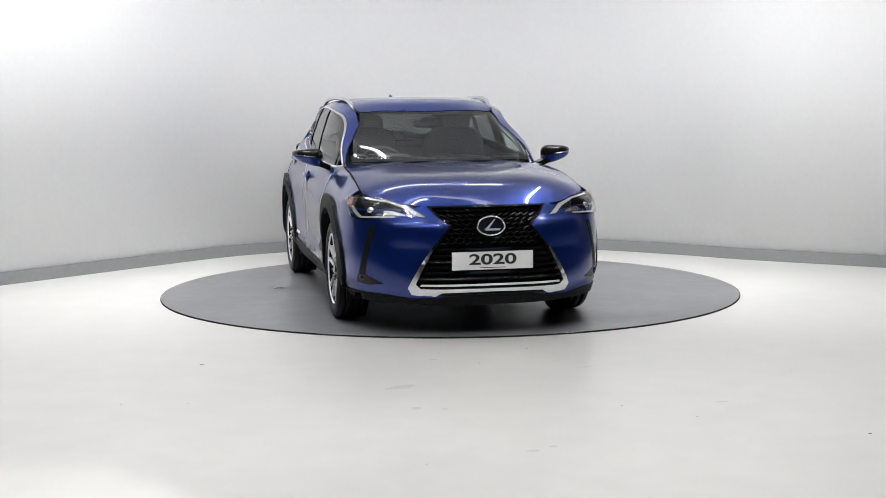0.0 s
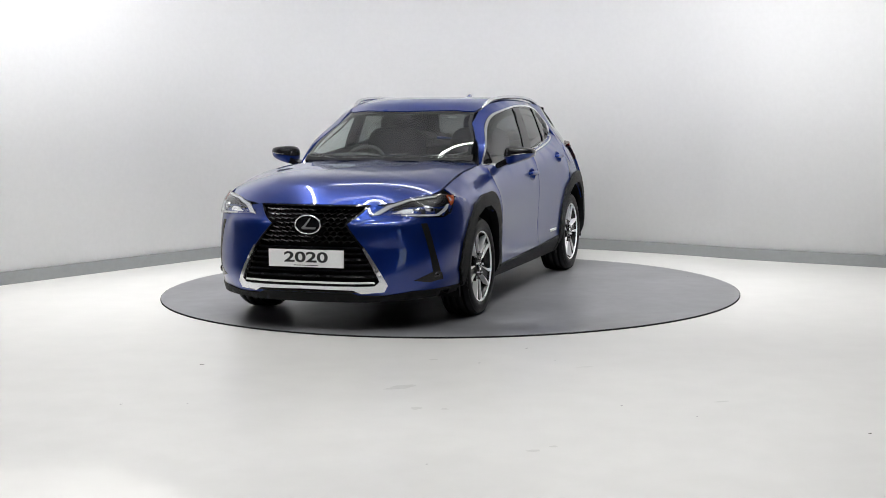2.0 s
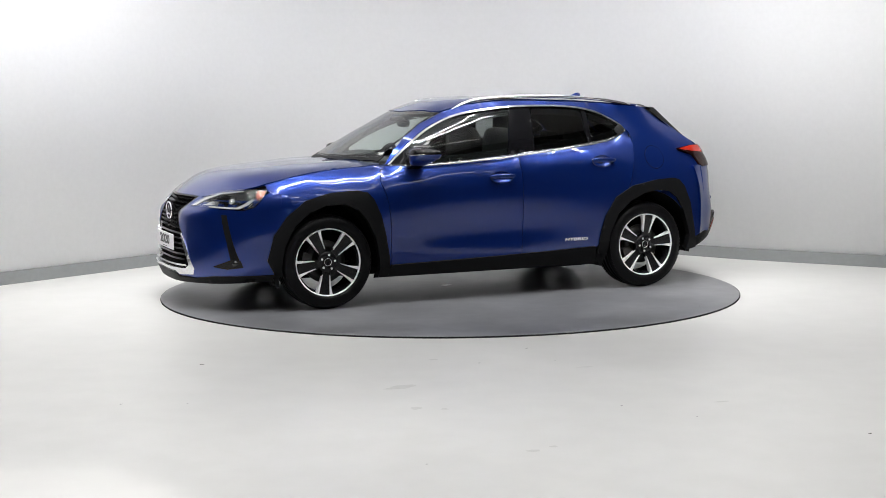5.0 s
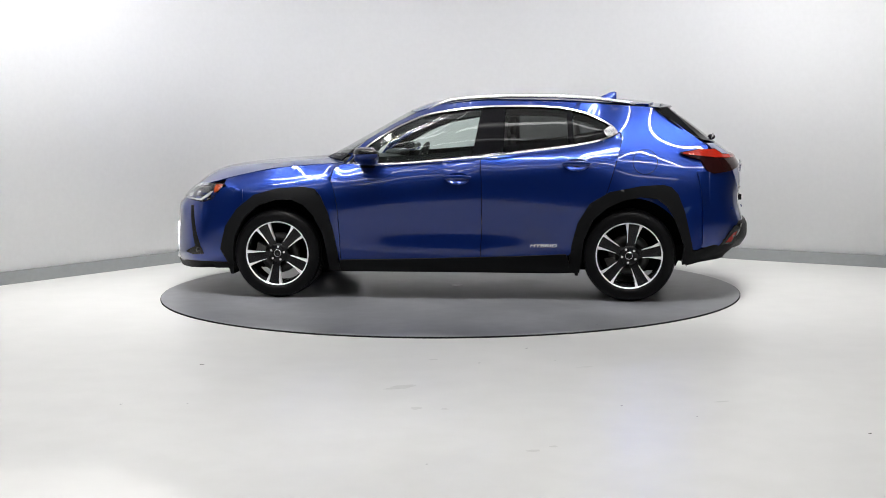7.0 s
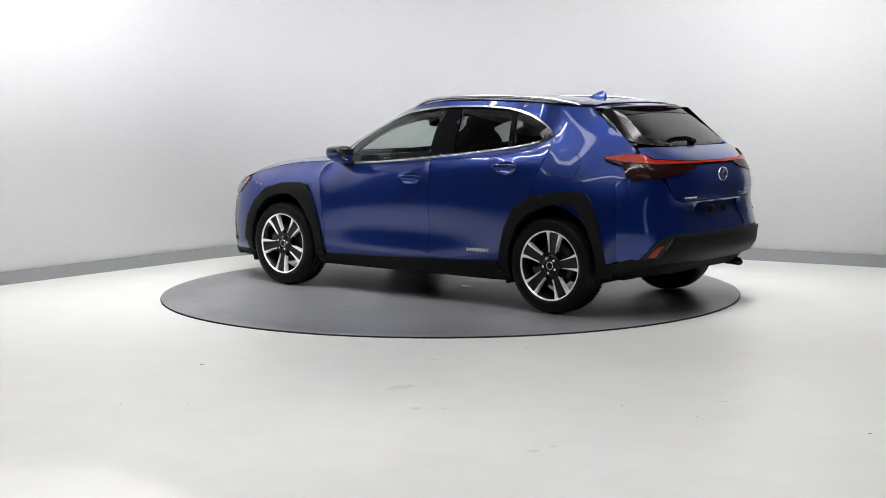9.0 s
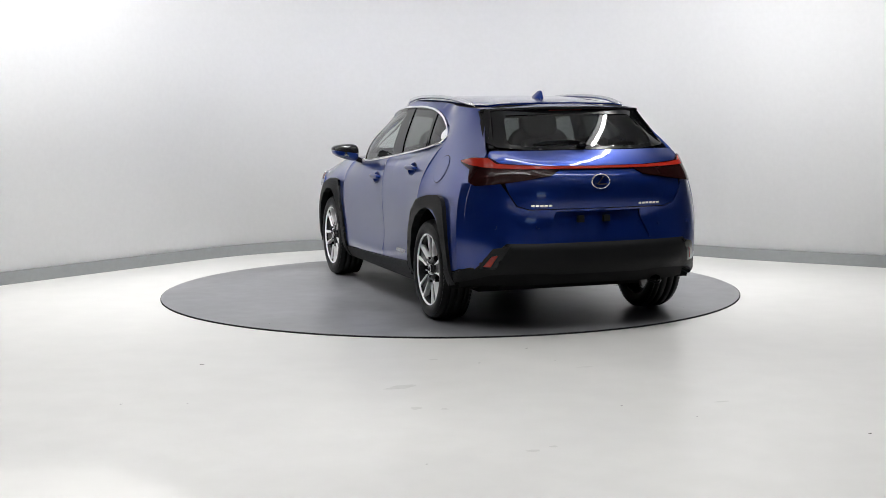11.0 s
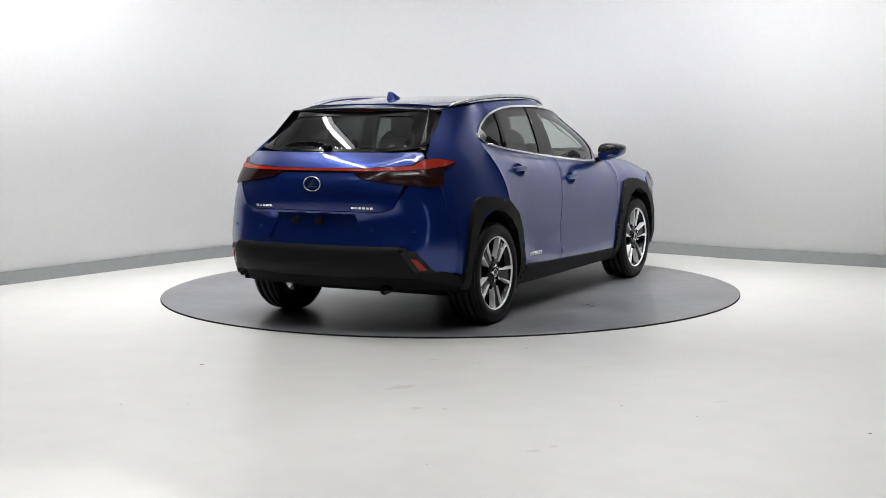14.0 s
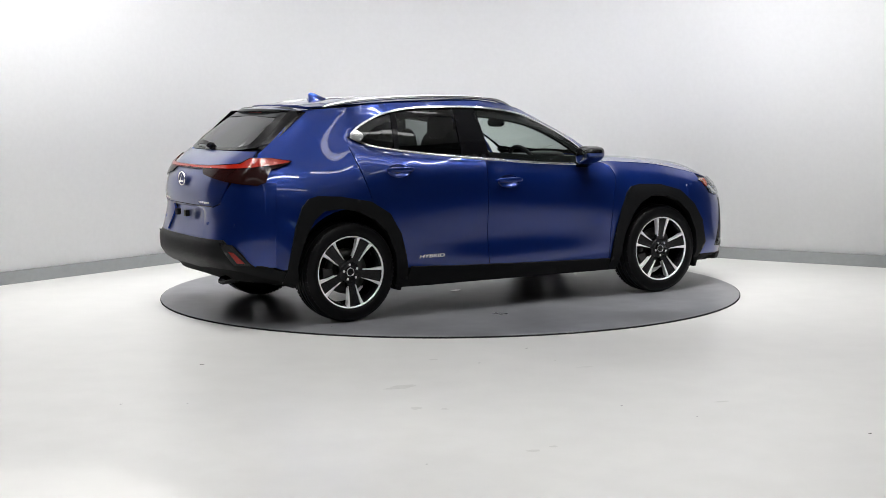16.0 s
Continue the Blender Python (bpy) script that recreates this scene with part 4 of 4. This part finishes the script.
both("sill_trim", lambda s: skin([(0.86, 0.215), (0.835, 0.295), (0.20, 0.310), (-0.44, 0.329), (-0.86, 0.348), (-0.90, 0.215)], from_side(s, (BODY,)), lift=0.019, skirt=0.04, gap=0), BLACK_PLASTIC, None, "black plastic sill")


# ---- wheels ----
def lathe(profile, n=64):
    """A closed profile of (radius, depth) turned about the y axis."""
    V, F, m = [], [], len(profile)
    for i in range(n):
        a = 2 * math.pi * i / n
        V += [(r * math.cos(a), d, r * math.sin(a)) for r, d in profile]
    for i in range(n):
        for k in range(m):
            F.append((i * m + k, i * m + (k + 1) % m, ((i + 1) % n) * m + (k + 1) % m, ((i + 1) % n) * m + k))
    return V, F


def prism(outline, y0, y1, dish=None):
    """An outline in the wheel's plane, given depth; dish tells how far each radius lies back."""
    d = dish or (lambda r: 0.0)
    n = len(outline)
    V = [(x, y0 - d(math.hypot(x, z)), z) for x, z in outline] + [(x, y1 - d(math.hypot(x, z)), z) for x, z in outline]
    return V, [tuple(range(n)), tuple(range(2 * n - 1, n - 1, -1))] + [(i, i + n, (i + 1) % n + n, (i + 1) % n) for i in range(n)]


SPOKE_DARK = surface("dark_spoke_paint", (0.007, 0.007, 0.008), 0.25, spec=0.35)
BRAKE = surface("brake_iron", (0.05, 0.049, 0.048), 0.4, 0.8, grain=0.08, grain_size=80)


def build_wheel():
    """Face towards +y; the hub's middle is the origin, the outer face of the tyre lies near y = 0.105."""
    root = new("wheel")
    root.parent = car
    R = 0.338
    prof = [(0.240, 0.095), (0.252, 0.107), (0.27, 0.112), (0.295, 0.110), (0.315, 0.102), (0.328, 0.090), (0.3345, 0.078)]
    for g0 in (0.050, 0.0, -0.050):
        prof += [(R - 0.001, g0 + 0.020), (R, g0 + 0.006), (R - 0.009, g0 + 0.005), (R - 0.009, g0 - 0.005), (R, g0 - 0.006)]
    prof += [(0.3345, -0.078), (0.315, -0.102), (0.27, -0.112), (0.240, -0.095)]
    tyre = part("tyre", lathe(prof, 72), RUBBER, root, "black road tyre with grooved tread")
    blocks_v, blocks_f = [], []
    for i in range(72):
        a = 2 * math.pi * i / 72
        for y0, y1 in ((0.080, 0.100), (-0.100, -0.080)):
            for r0, r1 in ((0.312, 0.3335),):
                k = len(blocks_v)
                for y, r in ((y0, r1), (y1, r1 - 0.010), (y1, r0), (y0, r0)):
                    for da in (0.0, 0.055):
                        blocks_v.append((r * math.cos(a + da), y, r * math.sin(a + da)))
                blocks_f += [(k, k + 1, k + 3, k + 2), (k + 2, k + 3, k + 5, k + 4), (k, k + 2, k + 4, k + 6), (k + 1, k + 7, k + 5, k + 3)]
    tagged(part("tread_block", (blocks_v, blocks_f), RUBBER, tyre, smooth=False), kind="stuff")
    rim = part("rim", lathe([(0.2335, 0.100), (0.239, 0.104), (0.239, 0.092), (0.225, 0.075), (0.215, -0.08), (0.235, -0.095), (0.225, -0.095), (0.207, -0.07), (0.212, 0.060), (0.224, 0.086)], 72), SPOKE_DARK, root, "dark grey rim barrel")
    part("rim_lip", lathe([(0.226, 0.0985), (0.2335, 0.102), (0.2375, 0.101), (0.2375, 0.094), (0.226, 0.092)], 72), ALLOY, rim, "machined bright rim edge")
    dish = lambda r: 0.016 * (1 - min(1.0, r / 0.225)) ** 1.0
    for i in range(5):
        c = 2 * math.pi * i / 5 + math.radians(62)

        def at(r, a):
            return (r * math.cos(c + a), r * math.sin(c + a))

        def lay(u, v):
            u = math.sqrt(0.232 ** 2 - v * v) if u > 0.2 else u
            return (u * math.cos(c) - v * math.sin(c), u * math.sin(c) + v * math.cos(c))

        sp_ = part("spoke", prism([lay(*q) for q in ((0.05, -0.028), (0.12, -0.031), (0.21, -0.042), (0.21, 0.042), (0.12, 0.031), (0.05, 0.028))], 0.084, 0.055, dish), SPOKE_DARK, root, "dark grey spoke with machined edges", smooth=False)
        for s in (1, -1):
            inner = [(0.090, 0.0260), (0.15, 0.031), (0.21, 0.040)]
            outer = [(0.21, 0.064), (0.199, 0.053), (0.165, 0.0425), (0.13, 0.0350), (0.090, 0.0285)]
            part("spoke_edge", prism([lay(u, s * v) for u, v in inner + outer], 0.097, 0.060, dish), ALLOY, sp_, "machined bright spoke edge", smooth=False)
    hub = part("hub", lathe([(0.0, 0.080), (0.066, 0.080), (0.074, 0.070), (0.074, 0.04), (0.0, 0.04)], 40), SPOKE_DARK, root, "dark hub")
    part("hub_cap", lathe([(0.0, 0.092), (0.024, 0.091), (0.028, 0.086), (0.028, 0.075), (0.0, 0.075)], 32), GLOSS_BLACK, hub, "black hub cap")
    part("hub_ring", lathe([(0.022, 0.0925), (0.025, 0.095), (0.028, 0.092), (0.028, 0.088), (0.022, 0.088)], 32), CHROME, hub, "chrome ring")
    for i in range(5):
        a = 2 * math.pi * i / 5 + math.radians(26)
        bm = bmesh.new()
        bmesh.ops.create_cone(bm, cap_ends=True, segments=6, radius1=0.0105, radius2=0.009, depth=0.022, matrix=Matrix.Translation((0.050 * math.cos(a), 0.088, 0.050 * math.sin(a))) @ Matrix.Rotation(-math.pi / 2, 4, "X"))
        part("wheel_nut", bm, CHROME, hub, smooth=False)
    part("brake_disc", lathe([(0.07, 0.022), (0.148, 0.022), (0.148, 0.0), (0.07, 0.0)], 48), BRAKE, root, "grey brake disc")
    part("brake_caliper", prism([(0.15 * math.cos(a) * k, 0.15 * math.sin(a) * k) for k, aa in ((1.18, (-0.45, 0, 0.45)), (0.72, (0.45, 0, -0.45))) for a in aa], 0.045, -0.02), BRAKE, root, "grey brake caliper", smooth=False)
    return root


wheel = build_wheel()
for ob in wheel.children_recursive:
    if ob.name.split(".")[0] not in ("tyre", "tread_block"):
        ob.data.transform(Matrix.Diagonal((1.035, 1, 1.035, 1)))
wheel.location = OFF + Vector((1.32, 0.775, 0.338))
for x, s, spin in ((-1.32, 1, 35), (1.32, -1, 39), (-1.32, -1, 16)):
    copy_thing(wheel, Matrix.Translation(OFF + Vector((x, s * 0.775, 0.338))) @ Matrix.Rotation(0 if s > 0 else math.pi, 4, "Z") @ Matrix.Rotation(radians(spin), 4, "Y"))


# ---- mirrors, handles, rails and the like ----
def blob(cx, cy, cz, sx, sy, sz, e=0.55, nu=24, nv=14, keep=None, bend=0.0):
    """A rounded box, softer or harder with e; keep picks faces by the height of their middle."""
    f = lambda v: math.copysign(abs(v) ** e, v)
    V, F = [], []
    for j in range(nv + 1):
        p = -math.pi / 2 + math.pi * j / nv
        for i in range(nu):
            a = 2 * math.pi * i / nu
            x, y, z = f(math.cos(p)) * f(math.cos(a)), f(math.cos(p)) * f(math.sin(a)), f(math.sin(p))
            V.append((cx + sx * x + bend * y * y, cy + sy * y, cz + sz * z))
    for j in range(nv):
        for i in range(nu):
            q = (j * nu + i, j * nu + (i + 1) % nu, (j + 1) * nu + (i + 1) % nu, (j + 1) * nu + i)
            if keep is None or keep(sum(V[k][2] for k in q) / 4):
                F.append(q)
    return V, F


MIRROR_GLASS = surface("mirror_glass", (0.85, 0.87, 0.88), 0.02, 1.0)
def wedge(mesh):
    """Slims a mirror housing towards its outer tip."""
    V, F = mesh
    out = []
    for x, y, z in V:
        t = min(1.0, max(0.0, (abs(y) - 0.84) / 0.21))
        out.append((x - 0.03 * t, y, 1.062 + 0.030 * t + (z - 1.075) * (1.22 - 0.66 * t)))
    return out, F


for s in (1, -1):
    body = part("door_mirror", wedge(blob(0.635, s * 0.945, 1.075, 0.085, 0.108, 0.062, 0.6, bend=-0.05, keep=lambda z: z < 1.087)), BLUE, car, "blue and gloss black door mirror")
    part("mirror_cap", wedge(blob(0.635, s * 0.945, 1.077, 0.087, 0.110, 0.066, 0.6, bend=-0.05, keep=lambda z: z > 1.080)), GLOSS_BLACK, body, "gloss black mirror cap")
    part("mirror_stalk", ([(0.68, s * .79, 0.975), (0.57, s * .79, 0.975), (0.57, s * .79, 1.015), (0.68, s * .79, 1.015), (0.675, s * .90, 1.02), (0.575, s * .90, 1.02), (0.575, s * .90, 1.07), (0.675, s * .90, 1.07)],
                          [(0, 1, 5, 4), (1, 2, 6, 5), (2, 3, 7, 6), (3, 0, 4, 7), (0, 3, 2, 1), (4, 5, 6, 7)]), GLOSS_BLACK, body, "gloss black mirror arm", smooth=False)
    part("indicator_strip", wedge(blob(0.712, s * 0.95, 1.081, 0.014, 0.090, 0.004, 0.8, bend=-0.05)), CHROME, body, "thin bright repeater strip")
    part("mirror_pane", wedge(blob(0.555, s * 0.950, 1.076, 0.006, 0.088, 0.050, 0.6)), MIRROR_GLASS, body, "mirror pane")

for doors, (x, z) in ((FRONT_DOORS, HANDLE_FRONT), (REAR_DOORS, HANDLE_REAR)):
    for door, s in zip(doors, (1, -1)):
        co, nrm = from_side(s, (BODY,))(x, z)
        h = part("handle", blob(x, co.y + s * 0.030, z + 0.004, 0.104, 0.012, 0.018, 0.7), BLUE, door, "blue door handle")
        part("handle_cup", skin(handle_oval(x, z), from_side(s, (BODY,)), lift=lambda u, v: 0.004 - 0.030 * max(0.0, 1 - ((u - x) / 0.088) ** 2 - ((v - z + 0.008) / 0.043) ** 2) ** 0.5, skirt=0, gap=-0.002, step=0.012), BLUE, h, "hollow behind the handle")
        for dx in (0.078, -0.078):
            part("handle_foot", blob(x + dx, co.y + s * 0.012, z + 0.002, 0.016, 0.020, 0.012, 0.8, 12, 8), BLUE, h)


def tube(points, ry, rz, n=6, k=10):
    """A rounded rail along a curve."""
    P = catmull(points, n)
    V, F = [], []
    for i, p in enumerate(P):
        e = min(1.0, 0.35 + 6.0 * min(i, len(P) - 1 - i) / len(P))
        for j in range(k):
            a = 2 * math.pi * j / k
            V.append((p[0], p[1] + ry * e * math.cos(a), p[2] + rz * e * math.sin(a)))
    for i in range(len(P) - 1):
        for j in range(k):
            F.append((i * k + j, i * k + (j + 1) % k, (i + 1) * k + (j + 1) % k, (i + 1) * k + j))
    F += [tuple(range(k)), tuple(range(len(V) - 1, len(V) - k - 1, -1))]
    return V, F


for s in (1, -1):
    part("roof_rail", tube([(0.20, s * .535, 1.412), (0.10, s * .545, 1.456), (-0.02, s * .557, 1.486), (-0.30, s * .576, 1.503), (-0.70, s * .582, 1.503), (-1.05, s * .570, 1.484), (-1.28, s * .558, 1.452), (-1.36, s * .552, 1.436)], 0.017, 0.014), SATIN, car, "satin silver roof rail")

def belt_rail(s):
    side = from_side(s, (BODY,))
    return tube([(x, side(x, z - 0.012)[0].y + s * 0.010, z + 0.001) for x, z in BELT[2::3]], 0.008, 0.0085, 3, 8)


both("belt_trim", belt_rail, CHROME, None, "bright chrome strip under the side windows")

fin = [(-1.03, 1.475), (-1.10, 1.505), (-1.17, 1.535), (-1.20, 1.540), (-1.214, 1.532), (-1.215, 1.468)]
V = [(x, s * w, z) for s in (1, -1) for (x, z), w in zip(fin, (0.004, 0.016, 0.009, 0.004, 0.006, 0.022))]
m = len(fin)
part("antenna", (V, [tuple(range(m)), tuple(range(2 * m - 1, m - 1, -1))] + [(i, i + m, i + m + 1, i + 1) for i in range(m - 1)]), BLUE, car, "blue shark fin antenna")

from mathutils.bvhtree import BVHTree

FLANK_SKIN = BVHTree.FromPolygons(*quarter(1))
for s in (1,):
    part("fuel_flap", skin([(-1.432 + 0.0865 * math.cos(2 * math.pi * i / 32), 1.021 + 0.0865 * math.sin(2 * math.pi * i / 32)) for i in range(32)], from_side(s, (FLANK_SKIN,)), lift=0.004, skirt=0.004, gap=0, step=0.03), BLUE, car, "round fuel flap")
    part("flap_joint", skin([(-1.432 + 0.091 * math.cos(2 * math.pi * i / 32), 1.021 + 0.091 * math.sin(2 * math.pi * i / 32)) for i in range(32)], from_side(s, (FLANK_SKIN,)), lift=0.002, skirt=0.0, gap=0, step=0.03), UNDER, car, "dark joint round the fuel flap")

part("rear_wiper", tube([(-1.955, 0.02, 1.185), (-1.96, 0.12, 1.20), (-1.945, 0.25, 1.200), (-1.93, 0.36, 1.185)], 0.022, 0.016), GLOSS_BLACK, car, "black rear wiper")
part("wiper_pivot", blob(-1.95, 0.03, 1.182, 0.03, 0.03, 0.022, 0.9, 12, 8), GLOSS_BLACK, car, "black wiper pivot")
part("cowl", skin(sym_y([(1.075, 0.0), (1.035, 0.34), (0.945, 0.54), (0.85, 0.66), (0.80, 0.655), (0.895, 0.52), (0.98, 0.33), (1.02, 0.0)]), from_top((BODY, TOP)), lift=0.004, skirt=0.01, gap=0, step=0.025), BLACK_PLASTIC, car, "black cowl below the windscreen")
for y0 in (-0.05, 0.45):
    part("wiper", tube([(1.02 - 0.1 * abs(y0), y0, 1.055), (0.99, y0 - 0.15, 1.066), (0.965 - 0.06 * abs(y0 - 0.45), y0 - 0.38, 1.070)], 0.009, 0.008), BLACK_PLASTIC, car, "black windscreen wiper")

# ---- inside ----
SEAT = surface("dark_seat_cloth", (0.022, 0.0225, 0.024), 0.75, grain=0.15, grain_size=150)
for y in (0.36, -0.36):
    seat = part("front_seat", blob(-0.28, y, 1.02, 0.085, 0.25, 0.25, 0.55, bend=-0.04), SEAT, car, "dark upholstered seat back")
    part("headrest", blob(-0.33, y, 1.285, 0.055, 0.14, 0.090, 0.6), SEAT, seat)
    for dy in (-0.05, 0.05):
        part("headrest_post", box(-0.335, -0.325, y + dy - 0.005, y + dy + 0.005, 1.16, 1.22), SATIN, seat, smooth=False)
bench = part("rear_bench", blob(-1.12, 0, 1.0, 0.09, 0.62, 0.15, 0.5), SEAT, car, "dark rear bench back")
for y in (0.42, 0.0, -0.42):
    part("headrest", blob(-1.15, y, 1.165, 0.05, 0.12, 0.05, 0.65), SEAT, bench)
part("dashboard", blob(0.72, 0, 1.0, 0.20, 0.64, 0.055, 0.6), SEAT, car, "dark dashboard")
part("instrument_hood", blob(0.60, -0.36, 1.06, 0.09, 0.19, 0.03, 0.7), SEAT, car, "dark instrument hood")
V, F, n, k = [], [], 36, 8
tilt = Matrix.Translation((0.42, -0.36, 0.965)) @ Matrix.Rotation(radians(65), 4, "Y")
for i in range(n):
    for j in range(k):
        a, b = 2 * math.pi * i / n, 2 * math.pi * j / k
        V.append(tilt @ Vector(((0.18 + 0.016 * math.cos(b)) * math.cos(a), (0.18 + 0.016 * math.cos(b)) * math.sin(a), 0.016 * math.sin(b))))
F = [(i * k + j, i * k + (j + 1) % k, ((i + 1) % n) * k + (j + 1) % k, ((i + 1) % n) * k + j) for i in range(n) for j in range(k)]
wheel_rim = part("steering_wheel", (V, F), SEAT, car, "dark steering wheel")
part("steering_boss", blob(0.43, -0.36, 0.965, 0.03, 0.10, 0.06, 0.8, 14, 8), SEAT, wheel_rim)
part("interior_mirror", blob(0.38, 0.0, 1.305, 0.018, 0.115, 0.032, 0.6), GLOSS_BLACK, car, "black interior mirror")
part("camera_housing", blob(0.43, 0.0, 1.338, 0.05, 0.06, 0.020, 0.6), UNDER, car, "black sensor housing at the windscreen")
co, nrm = from_top((TOP,))(0.42, 0.36)
part("sticker", box(0.40, 0.44, 0.345, 0.395, co.z - 0.015, co.z - 0.012), WHITE, car, "small white windscreen sticker", smooth=False)
for x, z0, z1, w in ((-1.93, 0.27, 0.40, 0.60), (-1.72, 0.22, 0.34, 0.52)):
    part("rear_valance", ([(x, -w, z1), (x, w, z1), (x + 0.05, w * 0.9, z0), (x + 0.05, -w * 0.9, z0), (x + 0.30, -w, z1), (x + 0.30, w, z1), (x + 0.26, w * 0.9, z0), (x + 0.26, -w * 0.9, z0)],
                          [(0, 1, 2, 3), (4, 7, 6, 5), (0, 3, 7, 4), (1, 5, 6, 2), (3, 2, 6, 7), (0, 4, 5, 1)]), UNDER, car, "dark valance under the rear bumper", smooth=False)
part("exhaust_tip", tube([(-1.95, -0.46, 0.300), (-2.02, -0.46, 0.298), (-2.10, -0.46, 0.290)], 0.030, 0.030), DARK_CHROME, car, "dark steel exhaust tip")
for s in (1, -1):
    for x, z in ((1.675, 0.175), (-0.945, 0.185)):
        part("air_deflector", ([(x, s * .66, z), (x, s * .84, z), (x, s * .84, z + 0.09), (x, s * .66, z + 0.09), (x + 0.02, s * .66, z), (x + 0.02, s * .84, z), (x + 0.05, s * .84, z + 0.09), (x + 0.05, s * .66, z + 0.09)],
                               [(0, 1, 2, 3), (4, 7, 6, 5), (0, 4, 5, 1), (1, 5, 6, 2), (2, 6, 7, 3), (3, 7, 4, 0)]), BLACK_PLASTIC, car, "black rubber air deflector", smooth=False)
for a in (-38, -24, 24, 38):
    co, nrm = from_tail(radians(a) * POLAR, 0.675)
    bm = bmesh.new()
    bmesh.ops.create_cone(bm, cap_ends=True, segments=20, radius1=0.011, radius2=0.010, depth=0.006, matrix=Matrix.Translation(co + nrm * 0.007) @ nrm.to_track_quat("Z", "Y").to_matrix().to_4x4())
    part("parking_sensor", bm, BLUE, bump_r, smooth=False)


# ---- what moves ----
def motions():
    rows = [(t / 2, pose(0, 0, 0, 0, 0, -77.057 - 15.7956 * t / 2)) for t in range(33)]
    walk(car, rows)
    walk(turntable, rows)


motions()
